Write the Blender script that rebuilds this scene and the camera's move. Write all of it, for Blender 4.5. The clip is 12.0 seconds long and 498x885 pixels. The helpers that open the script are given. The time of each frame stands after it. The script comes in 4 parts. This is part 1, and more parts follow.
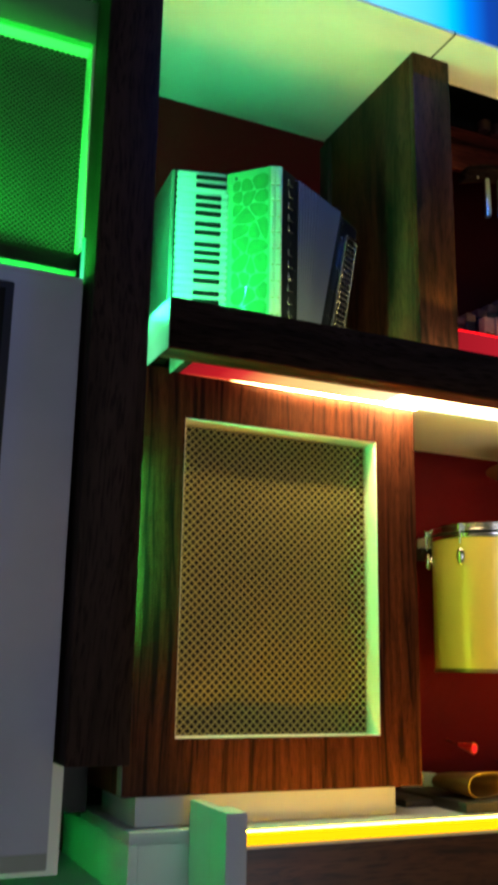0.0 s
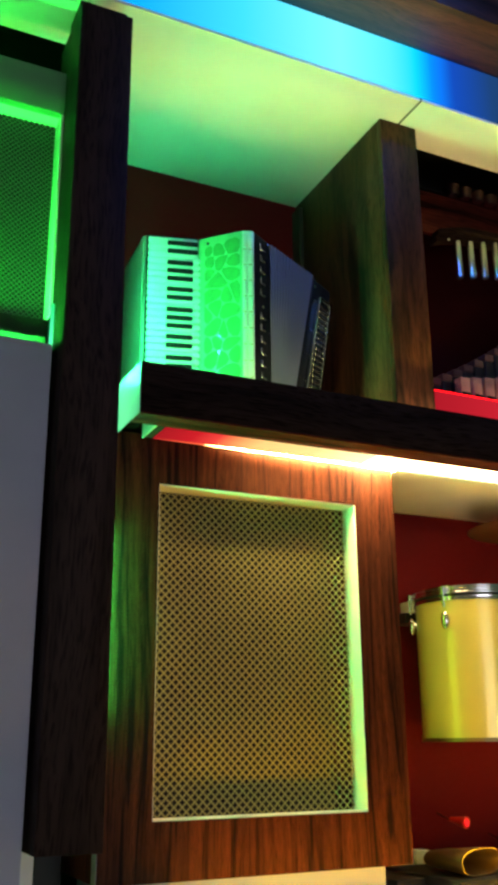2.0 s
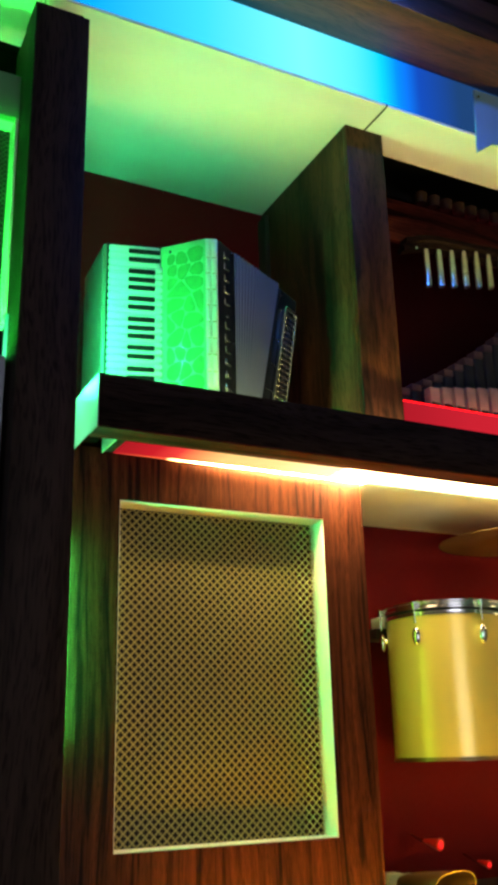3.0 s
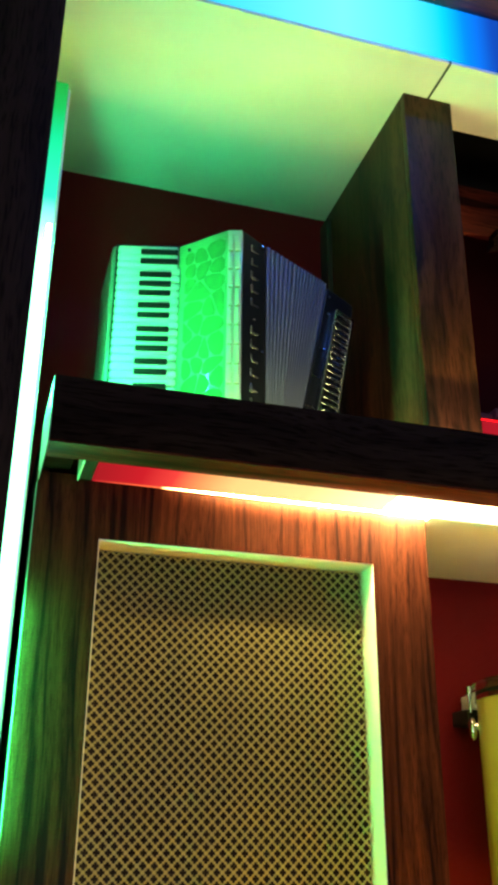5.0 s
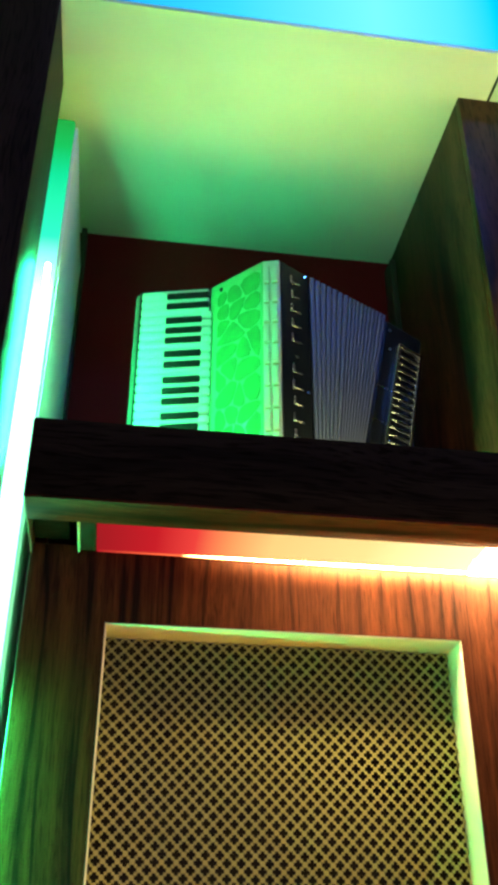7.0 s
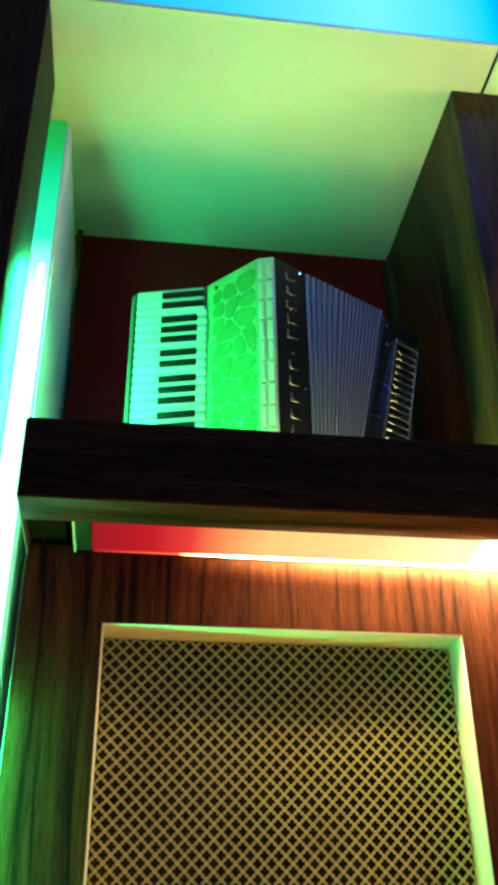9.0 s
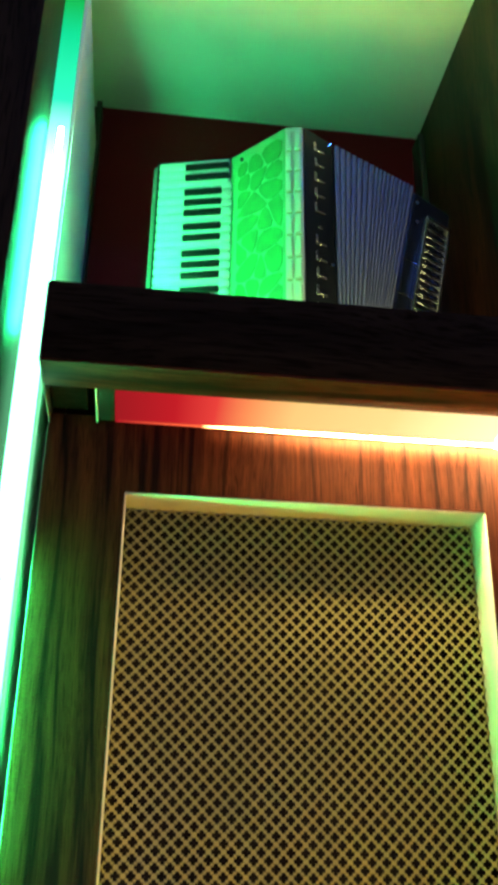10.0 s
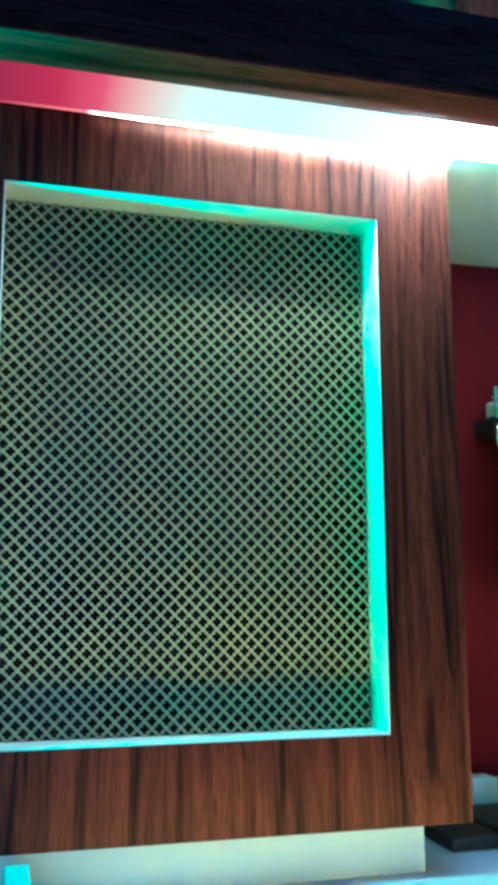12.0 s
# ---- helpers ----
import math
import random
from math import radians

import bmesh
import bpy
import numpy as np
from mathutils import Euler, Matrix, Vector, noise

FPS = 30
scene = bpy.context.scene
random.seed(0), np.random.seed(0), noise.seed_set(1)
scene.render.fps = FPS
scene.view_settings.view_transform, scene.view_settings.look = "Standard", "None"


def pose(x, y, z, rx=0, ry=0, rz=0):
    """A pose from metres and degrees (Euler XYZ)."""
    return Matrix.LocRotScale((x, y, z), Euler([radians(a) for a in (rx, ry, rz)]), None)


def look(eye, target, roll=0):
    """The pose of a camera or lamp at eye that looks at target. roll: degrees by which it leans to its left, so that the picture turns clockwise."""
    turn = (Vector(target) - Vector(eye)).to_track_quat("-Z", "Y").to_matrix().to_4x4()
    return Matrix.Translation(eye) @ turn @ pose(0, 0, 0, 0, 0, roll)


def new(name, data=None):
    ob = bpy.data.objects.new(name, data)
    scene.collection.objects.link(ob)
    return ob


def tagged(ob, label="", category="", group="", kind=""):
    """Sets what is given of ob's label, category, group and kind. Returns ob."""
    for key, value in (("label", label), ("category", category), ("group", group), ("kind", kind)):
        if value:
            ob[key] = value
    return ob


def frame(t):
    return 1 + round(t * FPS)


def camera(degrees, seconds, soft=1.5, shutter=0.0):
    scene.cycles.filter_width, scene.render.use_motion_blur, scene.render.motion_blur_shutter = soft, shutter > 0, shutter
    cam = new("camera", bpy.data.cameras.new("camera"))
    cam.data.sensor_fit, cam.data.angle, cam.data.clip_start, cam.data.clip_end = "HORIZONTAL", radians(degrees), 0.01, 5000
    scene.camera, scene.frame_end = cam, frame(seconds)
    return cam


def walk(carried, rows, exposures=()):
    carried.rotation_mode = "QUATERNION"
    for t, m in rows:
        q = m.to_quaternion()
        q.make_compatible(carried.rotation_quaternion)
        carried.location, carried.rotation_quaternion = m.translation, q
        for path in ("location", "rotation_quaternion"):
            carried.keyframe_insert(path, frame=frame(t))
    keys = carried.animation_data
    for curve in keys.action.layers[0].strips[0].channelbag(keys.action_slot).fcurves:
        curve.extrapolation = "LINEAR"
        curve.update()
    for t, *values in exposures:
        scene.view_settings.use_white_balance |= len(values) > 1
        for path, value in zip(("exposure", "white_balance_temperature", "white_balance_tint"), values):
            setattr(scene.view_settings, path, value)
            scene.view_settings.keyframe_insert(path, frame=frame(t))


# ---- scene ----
cam = camera(30.0, 12.0, soft=4.2, shutter=0.5)
PATH = [
    (0, (-0.696, -1.9, 1.548), (0.1, -0.126, 2.017), 1.0),
    (0.5, (-0.677, -1.897, 1.541), (0.108, -0.149, 2.113), 0.6),
    (1, (-0.673, -1.887, 1.551), (0.129, -0.156, 2.152), -0.0),
    (1.5, (-0.677, -1.875, 1.557), (0.122, -0.145, 2.165), -0.3),
    (2, (-0.664, -1.867, 1.555), (0.15, -0.144, 2.162), -0.5),
    (2.5, (-0.651, -1.852, 1.567), (0.211, -0.148, 2.158), -1.1),
    (2.7, (-0.645, -1.849, 1.574), (0.223, -0.15, 2.173), -1.3),
    (4.5, (-0.29, -1.537, 1.603), (0.357, 0.182, 2.396), -0.7),
    (5, (-0.184, -1.511, 1.623), (0.336, 0.251, 2.413), 0.5),
    (5.5, (-0.144, -1.448, 1.618), (0.347, 0.278, 2.501), 0.0),
    (6, (-0.123, -1.336, 1.634), (0.365, 0.365, 2.566), 0.6),
    (6.5, (-0.056, -1.264, 1.655), (0.37, 0.431, 2.626), -1.2),
    (7, (0.017, -1.22, 1.665), (0.267, 0.487, 2.677), 0.1),
    (7.1, (0.022, -1.218, 1.663), (0.263, 0.486, 2.681), -0.1),
    (9, (0.034, -1.209, 1.661), (0.27, 0.496, 2.68), -0.7),
    (9.5, (0.022, -1.186, 1.646), (0.253, 0.56, 2.594), 0.0),
    (10, (0.025, -1.168, 1.633), (0.243, 0.636, 2.469), 0.8),
    (10.5, (0.029, -1.167, 1.621), (0.273, 0.669, 2.374), 0.4),
    (11, (0.016, -1.158, 1.6), (0.337, 0.715, 2.223), 1.0),
    (11.5, (0.013, -1.126, 1.563), (0.431, 0.762, 2.073), 0.2),
    (11.7, (0.016, -1.128, 1.553), (0.467, 0.771, 1.992), 0.2),
    (12, (0.015, -1.135, 1.571), (0.52, 0.772, 1.902), -0.2),
]
walk(cam, [(t, look(eye, target, roll)) for t, eye, target, roll in PATH],
     exposures=[(0, 0.12, 6500, 10), (0.5, 0.27, 6600, 10), (2.5, 0.34, 6600, 10), (5.5, 0.4, 6550, 10), (6, 0.2, 6350, 10), (6.5, 0.2, 6350, 10), (7, 0.25, 6500, 10), (10, 0.15, 6500, 10), (10.5, 0.2, 6500, 10), (11.0, 0.25, 5900, 5), (11.4, 0.5, 4700, 0), (11.7, 0.6, 3550, -5), (12, 0.55, 2950, -8)])

# ---- world and light levels ----
world = bpy.data.worlds.new("night_room")
scene.world = world
world.use_nodes = True
world.node_tree.nodes["Background"].inputs[0].default_value = (0.05, 0.05, 0.06, 1)
world.node_tree.nodes["Background"].inputs[1].default_value = 0.05

GREEN_TUBE = 330.0       # added rods that cast the light of the upright tube beside the accordion bay
LEFT_TUBE = 330.0        # tube hidden behind the grey panel's top
WARM_TUBE = 1.0        # tube under the shelf
YELLOW_STRIP = 1.7     # strip on the counter's front edge
FLOOR_FILL = 1.75         # unseen cream fill added on the floor in front of the unit
SHELF_TUBE = 23.0       # warm tube lying on the shelf
SHELF_ROW = 1000.0       # unseen narrow row added for the light edge on the soffit
BLUE_TUBE = 150.0        # unseen blue tube added before the beam to tint bellows and divider
LOW_TUBE = 45.0         # unseen green tube added under the grey panel
BAY_TUBE = 2.6          # green tube on the cabinet side in the drum bay
BLUE_FASCIA = 1.05       # lit fascia over the bays
ROOM_FILL = 3.0            # cool fill from a glowing panel added behind the camera


# ---- materials ----
def nodes_of(name):
    m = bpy.data.materials.new(name)
    m.use_nodes = True
    t = m.node_tree
    return m, t.nodes, t.links, t.nodes["Principled BSDF"]


def paint(name, color, rough=0.5, metal=0.0, vary=0.12, scale=6.0, fine=180.0, bump=0.04, coat=0.0, spec=0.5):
    """A plain finish with cloudy wear and fine grain."""
    m, n, l, p = nodes_of(name)
    p.inputs["Roughness"].default_value, p.inputs["Metallic"].default_value = rough, metal
    p.inputs["Coat Weight"].default_value = coat
    p.inputs["Specular IOR Level"].default_value = spec
    co = n.new("ShaderNodeTexCoord")
    big, small = n.new("ShaderNodeTexNoise"), n.new("ShaderNodeTexNoise")
    big.inputs["Scale"].default_value, big.inputs["Detail"].default_value = scale, 5
    small.inputs["Scale"].default_value, small.inputs["Detail"].default_value = fine, 3
    ramp = n.new("ShaderNodeValToRGB")
    a, b = [max(0, c * (1 - vary)) for c in color], [min(1, c * (1 + vary)) for c in color]
    ramp.color_ramp.elements[0].position, ramp.color_ramp.elements[1].position = 0.3, 0.7
    ramp.color_ramp.elements[0].color, ramp.color_ramp.elements[1].color = (*a, 1), (*b, 1)
    l.new(co.outputs["Object"], big.inputs["Vector"])
    l.new(co.outputs["Object"], small.inputs["Vector"])
    l.new(big.outputs["Fac"], ramp.inputs["Fac"])
    l.new(ramp.outputs["Color"], p.inputs["Base Color"])
    rr = n.new("ShaderNodeMapRange")
    rr.inputs["To Min"].default_value, rr.inputs["To Max"].default_value = rough * 0.8, min(1, rough * 1.25)
    l.new(big.outputs["Fac"], rr.inputs["Value"])
    l.new(rr.outputs["Result"], p.inputs["Roughness"])
    bm_ = n.new("ShaderNodeBump")
    bm_.inputs["Strength"].default_value, bm_.inputs["Distance"].default_value = bump, 0.002
    l.new(small.outputs["Fac"], bm_.inputs["Height"])
    l.new(bm_.outputs["Normal"], p.inputs["Normal"])
    return m


def wood(name, dark, mid, light, rough=0.35, stretch=(1, 1, 0.07), scale=26.0, rings=0.5, spec=0.5):
    """Veneer with long streaks along one axis and slow figured bands."""
    m, n, l, p = nodes_of(name)
    co, mp = n.new("ShaderNodeTexCoord"), n.new("ShaderNodeMapping")
    mp.inputs["Scale"].default_value = stretch
    slow, warp, drift = n.new("ShaderNodeMapping"), n.new("ShaderNodeTexNoise"), n.new("ShaderNodeVectorMath")
    slow.inputs["Scale"].default_value = [min(1, k_ * 5) for k_ in stretch]
    warp.inputs["Scale"].default_value, warp.inputs["Detail"].default_value = 5.0, 2
    l.new(co.outputs["Object"], slow.inputs["Vector"])
    l.new(slow.outputs["Vector"], warp.inputs["Vector"])
    drift.operation = "MULTIPLY_ADD"
    drift.inputs[1].default_value = [0.1 if k_ == 1 else 0.0 for k_ in stretch]
    l.new(warp.outputs["Fac"], drift.inputs[0])
    l.new(co.outputs["Object"], drift.inputs[2])
    l.new(drift.outputs["Vector"], mp.inputs["Vector"])
    streak, fig, pore = n.new("ShaderNodeTexNoise"), n.new("ShaderNodeTexNoise"), n.new("ShaderNodeTexNoise")
    streak.inputs["Scale"].default_value, streak.inputs["Detail"].default_value = scale, 6
    streak.inputs["Distortion"].default_value = 0.6
    fig.inputs["Scale"].default_value, fig.inputs["Detail"].default_value = scale * 0.3, 3
    fig.inputs["Distortion"].default_value = 0.8
    pore.inputs["Scale"].default_value, pore.inputs["Detail"].default_value = scale * 9, 2
    for k in (streak, fig, pore):
        l.new(mp.outputs["Vector"], k.inputs["Vector"])
    mix = n.new("ShaderNodeMath")
    mix.operation = "MULTIPLY_ADD"
    mix.inputs[1].default_value = rings
    l.new(fig.outputs["Fac"], mix.inputs[0])
    half = n.new("ShaderNodeMath")
    half.operation = "MULTIPLY"
    half.inputs[1].default_value = 1 - rings
    l.new(streak.outputs["Fac"], half.inputs[0])
    l.new(half.outputs[0], mix.inputs[2])
    ramp = n.new("ShaderNodeValToRGB")
    e = ramp.color_ramp.elements
    e[0].position, e[0].color = 0.4, (*dark, 1)
    e[1].position, e[1].color = 0.62, (*light, 1)
    k = e.new(0.47)
    k.color = (*mid, 1)
    l.new(mix.outputs[0], ramp.inputs["Fac"])
    thin = n.new("ShaderNodeMix")
    thin.data_type, thin.blend_type = "RGBA", "MULTIPLY"
    pr = n.new("ShaderNodeValToRGB")
    pr.color_ramp.elements[0].position, pr.color_ramp.elements[0].color = 0.36, (0.25, 0.2, 0.2, 1)
    pr.color_ramp.elements[1].position, pr.color_ramp.elements[1].color = 0.5, (1, 1, 1, 1)
    l.new(pore.outputs["Fac"], pr.inputs["Fac"])
    thin.inputs["Factor"].default_value = 0.7
    l.new(ramp.outputs["Color"], thin.inputs["A"])
    l.new(pr.outputs["Color"], thin.inputs["B"])
    l.new(thin.outputs["Result"], p.inputs["Base Color"])
    p.inputs["Roughness"].default_value = rough
    p.inputs["Specular IOR Level"].default_value = spec
    bm_ = n.new("ShaderNodeBump")
    bm_.inputs["Strength"].default_value, bm_.inputs["Distance"].default_value = 0.12, 0.001
    l.new(pore.outputs["Fac"], bm_.inputs["Height"])
    l.new(bm_.outputs["Normal"], p.inputs["Normal"])
    return m


def glow(name, stops, strength, axis="X"):
    """A lit diffuser whose colour changes along its length."""
    m = bpy.data.materials.new(name)
    m.use_nodes = True
    n, l = m.node_tree.nodes, m.node_tree.links
    n.remove(n["Principled BSDF"])
    em = n.new("ShaderNodeEmission")
    co, sep, ramp = n.new("ShaderNodeTexCoord"), n.new("ShaderNodeSeparateXYZ"), n.new("ShaderNodeValToRGB")
    l.new(co.outputs["Generated"], sep.inputs[0])
    l.new(sep.outputs[axis], ramp.inputs["Fac"])
    e = ramp.color_ramp.elements
    e[0].position, e[0].color = stops[0][0], (*stops[0][1], 1)
    e[1].position, e[1].color = stops[-1][0], (*stops[-1][1], 1)
    for at, c in stops[1:-1]:
        e.new(at).color = (*c, 1)
    l.new(ramp.outputs["Color"], em.inputs["Color"])
    em.inputs["Strength"].default_value = strength
    l.new(em.outputs[0], n["Material Output"].inputs["Surface"])
    return m


ROSE = wood("rosewood_veneer", (0.012, 0.004, 0.003), (0.056, 0.0155, 0.0075), (0.11, 0.03, 0.0125), 0.45, (1, 1, 0.028), 92.0, rings=0.47, spec=0.08)
ROSE_H = wood("rosewood_across", (0.012, 0.005, 0.004), (0.06, 0.02, 0.011), (0.12, 0.042, 0.02), 0.4, (0.07, 1, 1))
# same rosewood, with the divider's shade put into darker tones
ROSE_SH = wood("shaded_rosewood_veneer", (0.01, 0.005, 0.003), (0.048, 0.017, 0.009), (0.1, 0.036, 0.018), 0.5, (1, 1, 0.09), spec=0.1)
ROSE_R = wood("red_brown_veneer", (0.02, 0.004, 0.003), (0.1, 0.016, 0.01), (0.17, 0.03, 0.016), 0.5, (0.06, 1, 1), spec=0.1)
DARK = wood("dark_stained_wood", (0.022, 0.013, 0.011), (0.032, 0.019, 0.016), (0.045, 0.026, 0.022), 0.55, spec=0.06)
DARK_H = wood("dark_stained_across", (0.014, 0.009, 0.008), (0.022, 0.013, 0.011), (0.032, 0.02, 0.016), 0.7, (0.07, 1, 1), spec=0.0)
WHITE = paint("white_board", (0.78, 0.78, 0.76), 0.55, vary=0.05)
CEIL = paint("white_ceiling_paint", (0.8, 0.79, 0.75), 0.8, vary=0.04, bump=0.08)
EDGE = paint("cream_edge_lining", (0.8, 0.78, 0.7), 0.4, vary=0.05)
SIDE_E = paint("grey_edge_band", (0.25, 0.27, 0.25), 0.4, vary=0.06)
GREY = paint("grey_lacquered_panel", (0.4, 0.41, 0.52), 0.45, vary=0.05)
RED = paint("dark_red_wall_paint", (0.11, 0.004, 0.005), 0.85, vary=0.12, spec=0.12)
RED_D = paint("deep_maroon_wall_paint", (0.085, 0.004, 0.006), 0.85, vary=0.15, spec=0.12)
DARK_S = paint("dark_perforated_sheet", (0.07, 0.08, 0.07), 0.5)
RED_B = paint("red_painted_board", (0.55, 0.03, 0.035), 0.55, vary=0.1)
BLACK = paint("matt_black", (0.012, 0.011, 0.011), 0.6)
# stands in for unlit depth behind grilles and soffit; also colours a rail
VOID = paint("flat_black", (0.01, 0.007, 0.006), 0.9)
METAL_S = paint("champagne_perforated_sheet", (0.36, 0.32, 0.115), 0.45, metal=0.0, vary=0.06)
CHROME = paint("chrome", (0.88, 0.88, 0.9), 0.2, metal=1.0, vary=0.03, bump=0.0)
GOLD = paint("gold_lacquered_shell", (0.78, 0.66, 0.15), 0.3, metal=0.25, vary=0.02, bump=0.0, coat=0.5)
GOLD.node_tree.nodes["Principled BSDF"].inputs["Coat Roughness"].default_value = 0.16
for k in list(GOLD.node_tree.links):
    if k.to_socket.name == "Roughness":
        GOLD.node_tree.links.remove(k)
BRASS = paint("tarnished_bronze", (0.34, 0.26, 0.12), 0.42, metal=1.0, vary=0.25)
IVORY = paint("ivory_keys", (0.4, 0.41, 0.4), 0.35, vary=0.03, bump=0.0, spec=0.3)
EBONY = paint("black_keys", (0.006, 0.006, 0.006), 0.45, bump=0.0, spec=0.12)
PEARL = paint("white_pearl_celluloid", (0.5, 0.48, 0.38), 0.25, vary=0.06, scale=14, bump=0.0, coat=0.5)
COVER = paint("green_pearl_celluloid", (0.09, 0.31, 0.13), 0.3, vary=0.1, scale=14, bump=0.0, coat=0.4)
CLOTH = paint("pale_green_grille_cloth", (0.025, 0.19, 0.045), 0.8, vary=0.2, scale=40, fine=600, bump=0.3)
SIDE = paint("grey_celluloid_side", (0.1, 0.12, 0.1), 0.3, coat=0.4)
LACQ = paint("black_piano_lacquer", (0.01, 0.01, 0.011), 0.35, bump=0.0, spec=0.1)
BELLOW = paint("silver_bellows_cloth", (0.15, 0.155, 0.2), 0.45, metal=0.15, vary=0.08)
SILVER = paint("silver_trim", (0.72, 0.7, 0.64), 0.25, metal=1.0, vary=0.08, bump=0.0)
# cane with the bay's red light put into its pink
CANE_RED = paint("cane_lit_red", (0.09, 0.042, 0.04), 0.5, vary=0.25, scale=18)
BAMBOO = paint("pale_cane_pipe", (0.3, 0.18, 0.15), 0.45, vary=0.25, scale=18)
REDPL = paint("red_plastic", (0.75, 0.02, 0.02), 0.3, coat=0.4)
# white sheet whose blue light is mixed into the colour
SHEET_LIT = paint("white_sheet_lit_blue", (0.3, 0.5, 0.62), 0.5, vary=0.08)
# pale rail; the green light falling on it is put into this colour
RAIL_LIT = paint("rail_lit_green", (0.12, 0.3, 0.15), 0.5, vary=0.08)
COOL_W = paint("cool_white_board", (0.5, 0.53, 0.6), 0.5, vary=0.06)
# red wall with the bay's deep shade put into the colour
RED_SHADE = paint("shaded_red_wall", (0.026, 0.003, 0.004), 0.85, vary=0.12, spec=0.05)
FLOOR = paint("dark_floor_tile", (0.12, 0.11, 0.1), 0.4, vary=0.2)
ROOMW = paint("beige_room_wall", (0.4, 0.36, 0.3), 0.8, vary=0.08)

G_TUBE = glow("green_white_led", [(0.0, (0.02, 1.2, 0.3)), (0.15, (1.0, 5, 2.2)), (0.7, (1.2, 5, 2.6)), (0.755, (0.45, 1.6, 1.1)), (0.8, (0.03, 1.0, 0.55)), (0.9, (0.006, 0.72, 0.3)), (0.95, (0.008, 0.5, 0.1)), (1.0, (0.015, 0.35, 0.05))], 1.0, "Z")
G_ROD = glow("green_led_rod", [(0.0, (0.02, 1, 0.2)), (1.0, (0.02, 1, 0.24))], GREEN_TUBE * 1.4, "Z")
G_ROD2 = glow("upper_green_led_rod", [(0.0, (0.02, 1, 0.26)), (1.0, (0.02, 1, 0.3))], GREEN_TUBE * 2.1, "Z")
S_ROW = glow("warm_green_led_row", [(0, (0.7, 0.9, 0.1)), (0.4, (0.9, 0.8, 0.12)), (1, (1, 0.75, 0.25))], SHELF_ROW)
R_FRONT = glow("red_lit_glow", [(0, (0.26, 0.006, 0.012)), (0.25, (0.48, 0.013, 0.025)), (1, (0.6, 0.02, 0.035))], 1.0)
R_DIM = glow("faint_red_led", [(0, (0.05, 0.001, 0.002)), (0.3, (0.3, 0.006, 0.01)), (1, (0.3, 0.006, 0.01))], 1.0)
G_TOP = glow("upper_green_fill", [(0, (0.03, 1, 0.08)), (1, (0.03, 1, 0.08))], 22.0)
G_END = glow("cyan_led_end", [(0, (0.1, 1.2, 0.5)), (1, (0.02, 0.6, 0.2))], 1.0, "Z")
G_LEFT = glow("green_led", [(0, (0.02, 1, 0.08)), (1, (0.02, 1, 0.08))], LEFT_TUBE, "Z")
W_TUBE = glow("red_to_warm_led", [(0.0, (0.32, 0.01, 0.014)), (0.15, (0.5, 0.012, 0.018)), (0.25, (0.75, 0.05, 0.04)), (0.34, (0.95, 0.3, 0.1)), (0.45, (1.0, 0.58, 0.2)), (0.7, (1.05, 0.72, 0.27)), (1.0, (1.7, 1.2, 0.6))], WARM_TUBE)
# strong emitters added to the tubes for the light on wood and grille
W_LENS = glow("warm_led_lens", [(0.0, (0.0014, 0.00004, 0.00006)), (0.2, (0.002, 0.00006, 0.0001)), (0.26, (0.006, 0.001, 0.0005)), (0.32, (0.05, 0.024, 0.008)), (0.45, (0.3, 0.19, 0.07)), (0.65, (0.8, 0.56, 0.22)), (1.0, (1, 0.72, 0.3))], WARM_TUBE * 560)
W_NEAR = glow("warm_led_edge", [(0.0, (0.0007, 0.00002, 0.00003)), (0.22, (0.002, 0.0003, 0.0001)), (0.32, (0.06, 0.03, 0.01)), (0.45, (0.3, 0.19, 0.07)), (0.65, (0.8, 0.56, 0.22)), (1.0, (1, 0.72, 0.3))], WARM_TUBE * 620)
W_NEAR2 = glow("warm_white_led_edge", [(0, (1, 0.72, 0.3)), (1, (1, 0.72, 0.3))], WARM_TUBE * 620)
W_LENS2 = glow("warm_white_led_lens", [(0, (1, 0.72, 0.3)), (1, (1, 0.72, 0.3))], WARM_TUBE * 270)
W_TUBE2 = glow("warm_white_led", [(0, (1, 0.72, 0.36)), (1, (1, 0.72, 0.36))], WARM_TUBE * 13)
Y_TUBE = glow("yellow_led", [(0, (1, 0.45, 0.002)), (1, (1, 0.52, 0.004))], YELLOW_STRIP)
Y_LENS = glow("yellow_led_lens", [(0, (1, 0.5, 0.02)), (1, (1, 0.5, 0.02))], YELLOW_STRIP * 60)
L_TUBE = glow("cream_floor_fill", [(0, (1, 0.7, 0.12)), (1, (1, 0.7, 0.12))], FLOOR_FILL)
S_TUBE = glow("green_to_warm_shelf_led", [(0, (0.2, 0.8, 0.25)), (0.2, (0.4, 0.8, 0.3)), (0.38, (0.9, 0.8, 0.35)), (0.58, (1, 0.78, 0.4)), (1, (1, 0.78, 0.4))], SHELF_TUBE)
R_STRIP = glow("red_led", [(0, (1, 0.005, 0.008)), (1, (1, 0.005, 0.008))], 3.5)
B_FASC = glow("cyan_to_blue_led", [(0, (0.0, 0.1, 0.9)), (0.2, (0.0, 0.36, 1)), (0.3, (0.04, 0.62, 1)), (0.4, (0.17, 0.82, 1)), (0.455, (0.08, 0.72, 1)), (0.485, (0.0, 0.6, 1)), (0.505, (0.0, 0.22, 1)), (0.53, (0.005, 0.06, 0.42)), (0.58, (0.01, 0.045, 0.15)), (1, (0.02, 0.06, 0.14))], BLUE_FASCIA)
